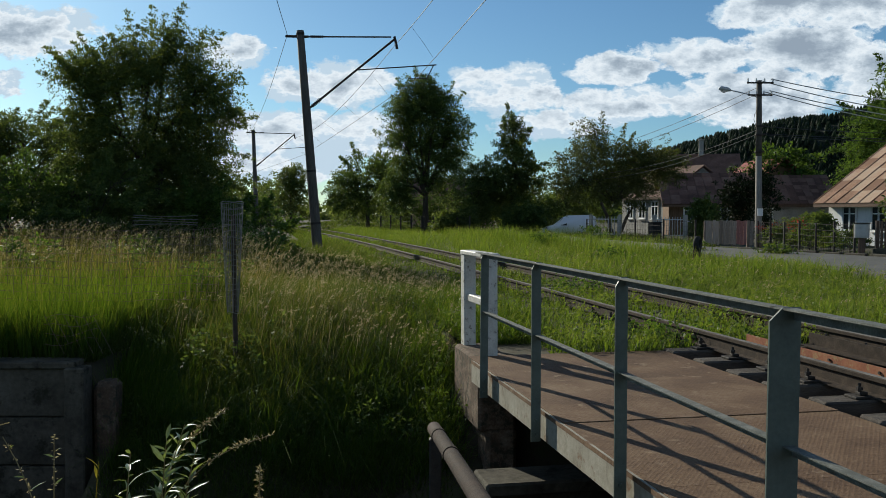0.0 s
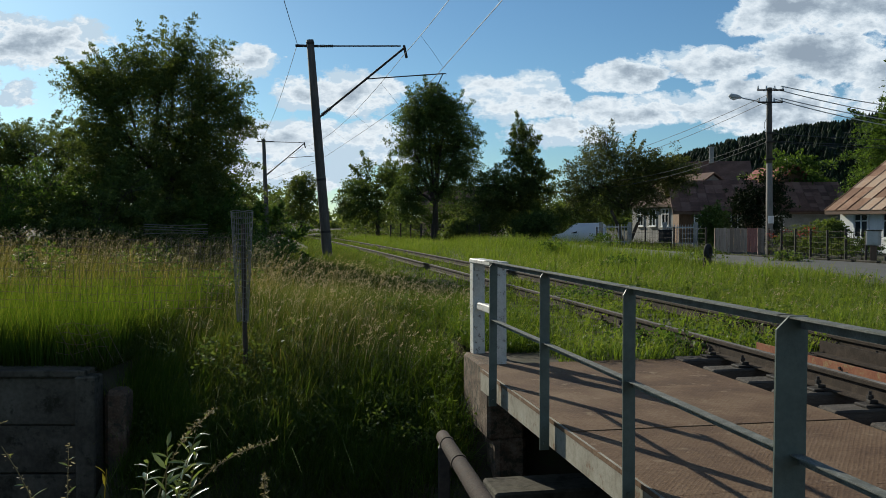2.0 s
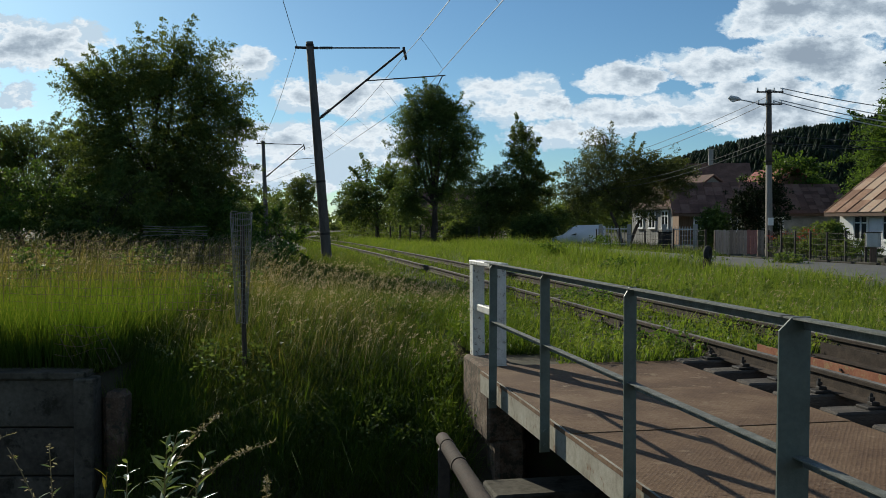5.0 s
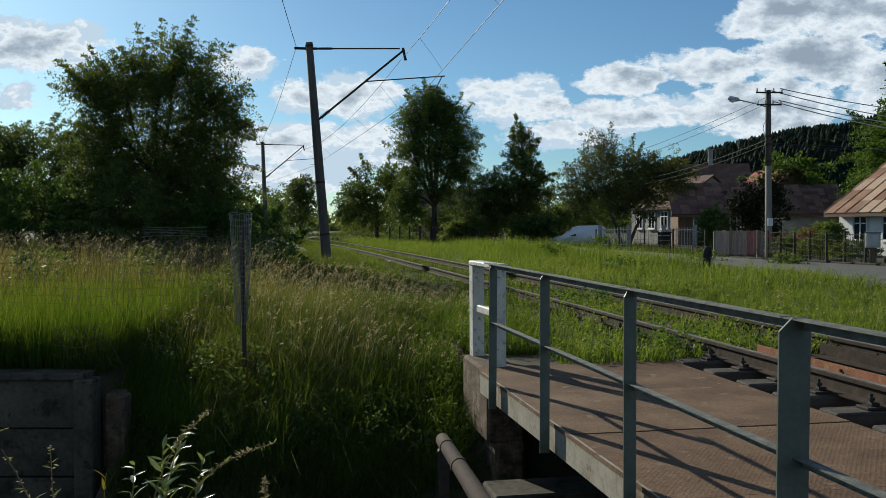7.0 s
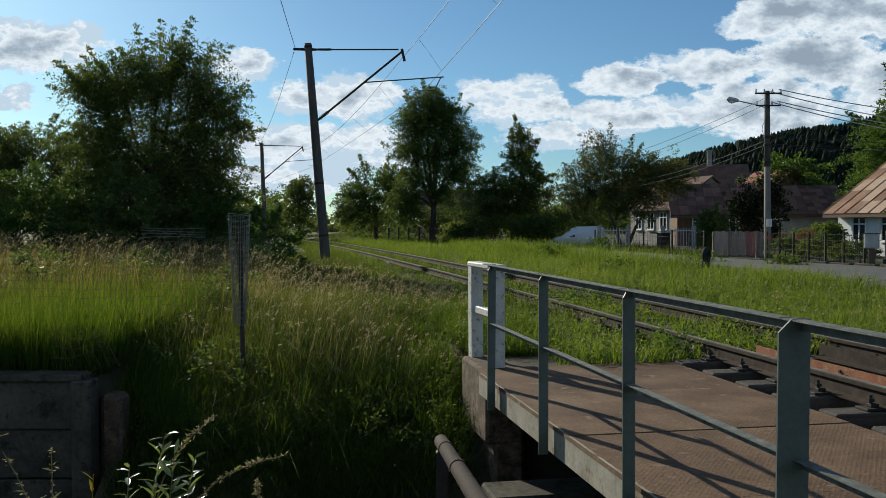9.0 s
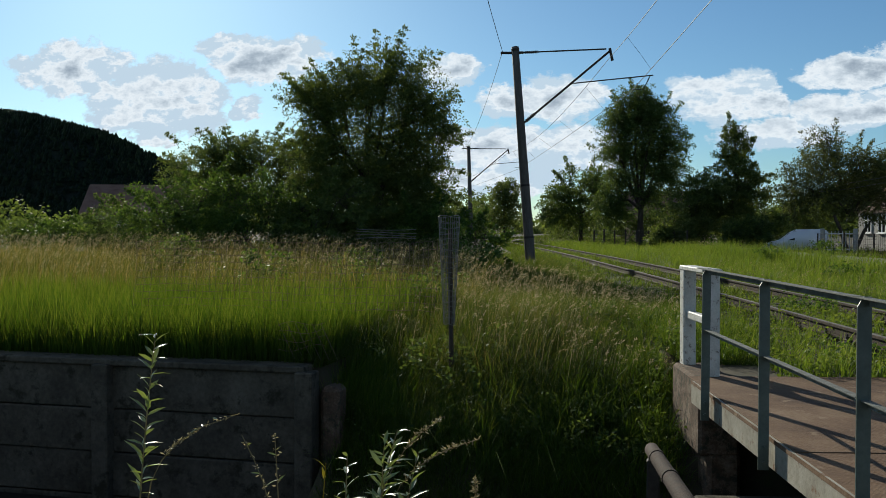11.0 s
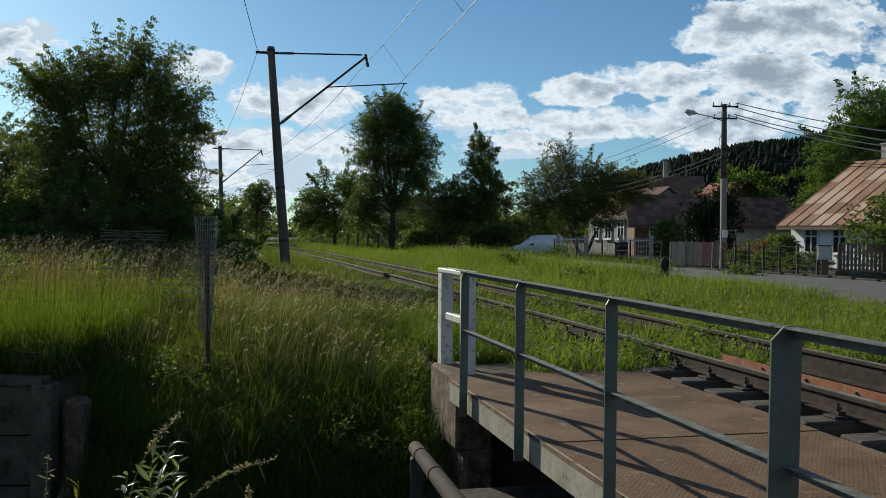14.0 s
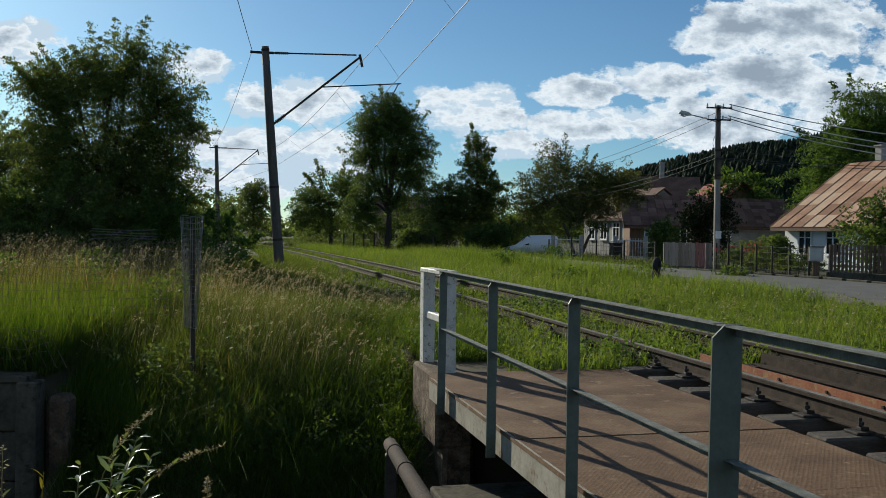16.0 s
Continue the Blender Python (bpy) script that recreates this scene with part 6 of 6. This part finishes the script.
def build_weeds():
    """Broad-leaved weeds in the grass, and at the bridge's end."""
    rng = np.random.default_rng(9)
    for cx, cy, n, hh, mt, lb in ((2.55, 9.9, 26, 0.22, "leaf_light", "low leafy weeds at the end of the bridge deck"), (4.2, 11.5, 20, 0.25, "leaf_light", "leafy weeds between the rails"),
                                  (2.6, 15.5, 22, 0.3, "leaf_light", "leafy weeds beside the rail"), (-2.35, 10.4, 22, 0.4, "leaf_mid", "dark leafy weeds on the bank"), (-1.7, 11.5, 10, 0.45, "leaf_mid", "leafy weeds on the bank"),
                                  (-6.8, 20.5, 40, 0.9, "leaf_mid", "tall leafy weeds behind the wire fence"), (-5.0, 15.0, 40, 0.95, "leaf_mid", "tall leafy weeds in the meadow"), (-8.2, 18.0, 44, 1.0, "leaf_light", "tall leafy weeds in the meadow"), (-3.4, 13.4, 34, 0.9, "leaf_mid", "tall leafy weeds by the wire roll"), (-4.4, 22.0, 60, 0.9, "leaf_light", "leafy creeper mound before the mast"), (-5.2, 25.5, 70, 1.0, "leaf_light", "leafy creeper mound before the mast"), (-12.5, 22, 50, 1.1, "leaf_mid", "tall leafy weeds in the meadow"), (6.0, 30, 26, 0.6, "leaf_light", "leafy weed in the verge"), (9.8, 34, 40, 0.5, "leaf_mid", "low shrubby weeds beside the street"), (12.0, 31.5, 40, 0.5, "leaf_mid", "low shrubby weeds beside the street"), (8.2, 46, 50, 0.9, "leaf_light", "leafy weeds beside the street"), (5.0, 40, 40, 0.7, "leaf_light", "leafy weeds in the verge")):
        z = float(ground_z(cx, cy))
        c = np.stack([cx + rng.normal(0, 0.35, n), cy + rng.normal(0, 0.3, n), z + rng.uniform(0.08, hh, n)], -1)
        me = leaves_mesh("weed", c, 0.07, 18, 0.06 if cy < 16 else 0.1, rng, 0.1, 0.6)
        tagged(link_mesh("weed", me, mt), lb, "weed", kind="stuff")
    # clover, plantain and vetch spread through the verge, the track and the bank
    for n, area, keep, hh, size, mt, sd, lb in ((5200, (1.2, 14, 8.5, 34), right_side, 0.34, 0.055, "leaf_fresh", 71, "low fresh leafy weeds all through the verge"),
                                                (1700, (1.0, 6.5, 8.9, 22), by_track, 0.3, 0.05, "leaf_fresh", 72, "low leafy weeds in the overgrown track"),
                                                (1300, (-3.4, 0.9, 9.0, 14.0), left_side, 0.4, 0.05, "leaf_mid", 73, "broad leaved weeds in the bank's grass")):
        x, y = scatter(n, *area, sd, keep, 0.75, 0.5)
        c = np.stack([x, y, ground_z(x, y) + rng.uniform(0.06, hh, len(x)) * (0.6 + 0.4 * np.sin(x * 2.1) * np.sin(y * 1.3))], -1)
        me = leaves_mesh("weeds", c, 0.06, 15, size, rng, 0.1, 0.55)
        tagged(link_mesh("weeds", me, mt), lb, "weeds", kind="stuff")
    c = np.stack([16.6 + rng.normal(0, 0.5, 40), 40.6 + rng.normal(0, 0.4, 40), rng.uniform(0.5, 1.15, 40)], -1)
    tagged(link_mesh("flowers", leaves_mesh("flowers", c, 0.08, 10, 0.07, rng, 0.0, 0.8), "flower"), "red garden flowers behind the wire fence", "flowers", kind="stuff")


build_weeds()


# ---- wire mesh fence on the bank ----
def build_mesh_fence():
    f = thing("mesh_fence", Matrix.Identity(4), "sagging rusty wire mesh fence with a rolled end", "fence")
    top = [(-2.45, 10.1, 1.24), (-3.0, 10.2, 1.23), (-3.6, 10.25, 1.21), (-4.1, 10.2, 1.22), (-4.75, 10.1, 1.25), (-5.5, 10.1, 1.24), (-6.4, 10.15, 1.22)]

    def at(u, v):
        """u along, v down, with a slack belly."""
        k = u * (len(top) - 1)
        i = min(int(k), len(top) - 2)
        p = Vector(top[i]).lerp(Vector(top[i + 1]), k - i)
        return p + Vector((0.02 * math.sin(v * 4 + u * 6), -0.1 * v + 0.06 * math.sin(u * 9), -0.8 * v + 0.008 * math.sin(u * 40 + v * 5)))
    for j in range(10):
        bm = bmesh.new()
        tube(bm, [at(i / 40, j / 9) for i in range(41)], 0.0026, 4)
        part("wire", bm, "mesh_rust", f)
    for i in range(52):
        bm = bmesh.new()
        tube(bm, [at(i / 51 + 0.002 * math.sin(i * 3), j / 6) for j in range(7)], 0.0022, 4)
        part("wire", bm, "mesh_rust", f)
    t = thing("wire_roll", Matrix.Translation((-2.33, 10.2, 0.0)), "rolled grey wire mesh bundle tapering downward like a post", "wire roll")
    for k in range(14):
        a = k / 14 * math.tau
        bm = bmesh.new()
        tube(bm, [(0.128 * math.cos(a) * (0.5 + 0.5 * h), 0.07 * math.sin(a) * (0.5 + 0.5 * h), 0.28 + 1.26 * h) for h in (0, 0.25, 0.5, 0.75, 1.0)], 0.0035, 4)
        part("strand", bm, "galv", t)
    for k in range(20):
        h = k / 19
        bm = bmesh.new()
        tube(bm, [(0.13 * math.cos(a * 0.524 + k) * (0.5 + 0.5 * h), 0.072 * math.sin(a * 0.524 + k) * (0.5 + 0.5 * h), 0.28 + 1.26 * h + 0.015 * math.sin(a + k)) for a in range(13)], 0.0035, 4)
        part("hoop", bm, "galv", t)
    bm = bmesh.new()
    tube(bm, ((0.02, 0.05, -0.3), (0.0, 0.05, 1.4)), [0.03, 0.022], 8)
    part("stake", bm, "bark", t, "dark wooden stake inside the roll")
    h = thing("loose_mesh", Matrix.Translation((-3.75, 9.2, 0)), "bent scrap of wire mesh hanging at the wall's end", "wire mesh")
    for k in range(4):
        bm = bmesh.new()
        tube(bm, [(-0.28 + 0.55 * i / 6, -0.05, 0.33 - 0.09 * k + 0.03 * math.sin(i + k) + 0.05 * i / 6) for i in range(7)], 0.003, 4)
        part("wire", bm, "mesh_rust", h)
    for k in range(6):
        bm = bmesh.new()
        tube(bm, [(-0.28 + 0.1 * k + 0.2 * j / 4, -0.05, 0.36 - 0.4 * j / 4) for j in range(5)], 0.003, 4)
        part("wire", bm, "mesh_rust", h)
    for k in range(4):
        bm = bmesh.new()
        tube(bm, [(-5.6 + 1.2 * i / 8, 16.5, 1.2 + 0.06 * k + 0.02 * math.sin(i / 8 * math.pi + k)) for i in range(9)], 0.006, 4)
        tagged(part("wire_strand", bm, "galv"), "loose strand of fence wire over the meadow", "wire")


build_mesh_fence()


# ---- shoots in front of the camera, swaying ----
def shoot(name, label, foot, height, leaves, leaf_len, seed, lean=(0.2, 0.0), head=0, mat="willow", kink=0.0, arc=0.0):
    """A stem with lance-shaped leaves, and a drooping seed tip where head is given; its origin lies at its foot."""
    rng = np.random.default_rng(seed)
    t = thing(name, Matrix.Translation(foot), label, "plant")

    def at(f):
        return Vector((lean[0] * f * f * height + kink * math.sin(f * 5) + arc * max(0, f - 0.55) ** 2 * height * 4, lean[1] * f * height, height * (f - 0.5 * arc * max(0, f - 0.7) ** 2 * 4)))
    bm = bmesh.new()
    tube(bm, [at(i / 10) for i in range(11)], [0.005 - 0.0036 * i / 10 for i in range(11)], 6)
    part("stem", bm, "seed" if mat == "willow" else mat, t)
    blade = None
    for k in range(leaves):
        f = 0.42 + 0.58 * (k + rng.random()) / leaves if leaves > 4 else 0.85 + 0.05 * k
        if blade is None:
            vs, qs = [], []
            for g, w in ((0.0, 0.0), (0.25, 0.095), (0.6, 0.1), (1.0, 0.0)):
                vs += [(g, -w, 0.35 * w - 0.22 * g * g), (g, 0, -0.22 * g * g), (g, w, 0.35 * w - 0.22 * g * g)]
            for r in range(3):
                for c in range(2):
                    qs.append((r * 3 + c, r * 3 + c + 1, r * 3 + c + 4, r * 3 + c + 3))
            blade = ob = link_mesh("leaf", from_arrays("leaf", vs, qs), mat if mat != "seed" else "willow", t)
        else:
            ob = new("leaf", blade.data)
            ob.parent = t
        L = leaf_len * rng.uniform(0.7, 1.25) * (1.0 if f < 0.9 else 0.75)
        ob.matrix_basis = Matrix.Translation(at(f)) @ pose(0, 0, 0, rng.normal(0, 25), -rng.uniform(10, 62), math.degrees(k * 2.4 + rng.normal(0, 0.3))) @ Matrix.Scale(L, 4)
    if head:
        c = np.array([np.array(at(0.72 + 0.28 * rng.random())) for _ in range(head)])
        tagged(link_mesh("seed_head", leaves_mesh("seed_head", c, 0.004, 3, 0.016, rng, -0.2, 0.3), "seed", t), kind="stuff")
    return t


SWAY = []


def plant(foot, swing, period, phase, **kw):
    t = shoot(foot=foot, **kw)
    SWAY.append((t, foot, swing, period, phase))


Y0 = 3.2
WILLOW, STALK = "young willow shoot with narrow glossy leaves", "drooping brown grass stalk with a seed head"
plant((-1.06, Y0, -0.15), 5.0, 1.9, 0.2, name="willow_shoot", label=WILLOW, height=0.80, leaves=40, leaf_len=0.085, seed=1, lean=(0.16, 0.0))
plant((-1.09, Y0 + 0.03, -0.15), 6.0, 2.1, 0.9, name="grass_stalk", label=STALK, height=0.92, leaves=3, leaf_len=0.06, seed=2, lean=(0.1, 0.0), head=46, mat="seed", arc=0.22)
plant((-1.03, Y0 + 0.02, -0.15), 6.0, 2.3, 1.7, name="grass_stalk", label=STALK, height=0.84, leaves=3, leaf_len=0.06, seed=3, lean=(0.15, 0.0), head=46, mat="seed", arc=0.4)
plant((-1.14, Y0 - 0.02, -0.15), 4.0, 2.0, 2.4, name="willow_shoot", label=WILLOW, height=0.70, leaves=24, leaf_len=0.075, seed=4, lean=(0.05, 0.0))
plant((-0.98, Y0, -0.15), 4.0, 2.2, 0.5, name="willow_shoot", label=WILLOW, height=0.72, leaves=30, leaf_len=0.08, seed=5, lean=(0.1, 0.05))
plant((-1.02, Y0 - 0.05, -0.15), 5.0, 1.8, 1.5, name="willow_shoot", label=WILLOW, height=0.76, leaves=28, leaf_len=0.08, seed=15, lean=(0.02, 0.0))
plant((-1.26, Y0, -0.15), 3.0, 2.4, 0.0, name="weed_shoot", label="short shoot with yellow green tip leaves", height=0.66, leaves=8, leaf_len=0.07, seed=6, lean=(0.05, 0.0), mat="yellow_leaf")
plant((-1.46, Y0, -0.15), 4.0, 2.2, 1.0, name="grass_stalk", label="thin drooping stalk with a few dry leaves", height=0.72, leaves=6, leaf_len=0.05, seed=7, lean=(-0.05, 0.0), head=14, mat="seed", arc=-0.2)
plant((-1.42, Y0 + 0.05, -0.15), 4.0, 2.0, 2.0, name="grass_stalk", label="thin upright stalk with a few dry leaves", height=0.74, leaves=6, leaf_len=0.05, seed=8, lean=(0.0, 0.0), head=14, mat="seed")
plant((-0.65, Y0, -0.15), 1.5, 2.4, 0.3, name="dock_stalk", label="rusty brown dock seed stalk", height=0.64, leaves=0, leaf_len=0.05, seed=9, lean=(0.0, 0.0), head=60, mat="seed")
plant((-2.05, Y0, -0.15), 3.0, 2.1, 0.6, name="willow_shoot", label="tall young willow shoot with narrow glossy leaves", height=1.14, leaves=50, leaf_len=0.085, seed=10, lean=(0.05, 0.0))
plant((-2.05, Y0 + 0.04, -0.15), 4.0, 2.3, 1.2, name="grass_stalk", label=STALK, height=0.88, leaves=3, leaf_len=0.06, seed=11, lean=(0.16, 0.0), head=46, mat="seed", arc=0.4)


def motions():
    """The shoots rock in the gusts."""
    for t, foot, swing, period, phase in SWAY:
        rows = []
        for i in range(33):
            s = i * 0.5
            a = swing * (0.6 * math.sin(s * math.tau / period + phase) + 0.4 * math.sin(s * math.tau / 5.3 + phase * 2))
            rows.append((s, Matrix.Translation(foot) @ pose(0, 0, 0, 0.3 * a, a, 0)))
        walk(t, rows)


motions()
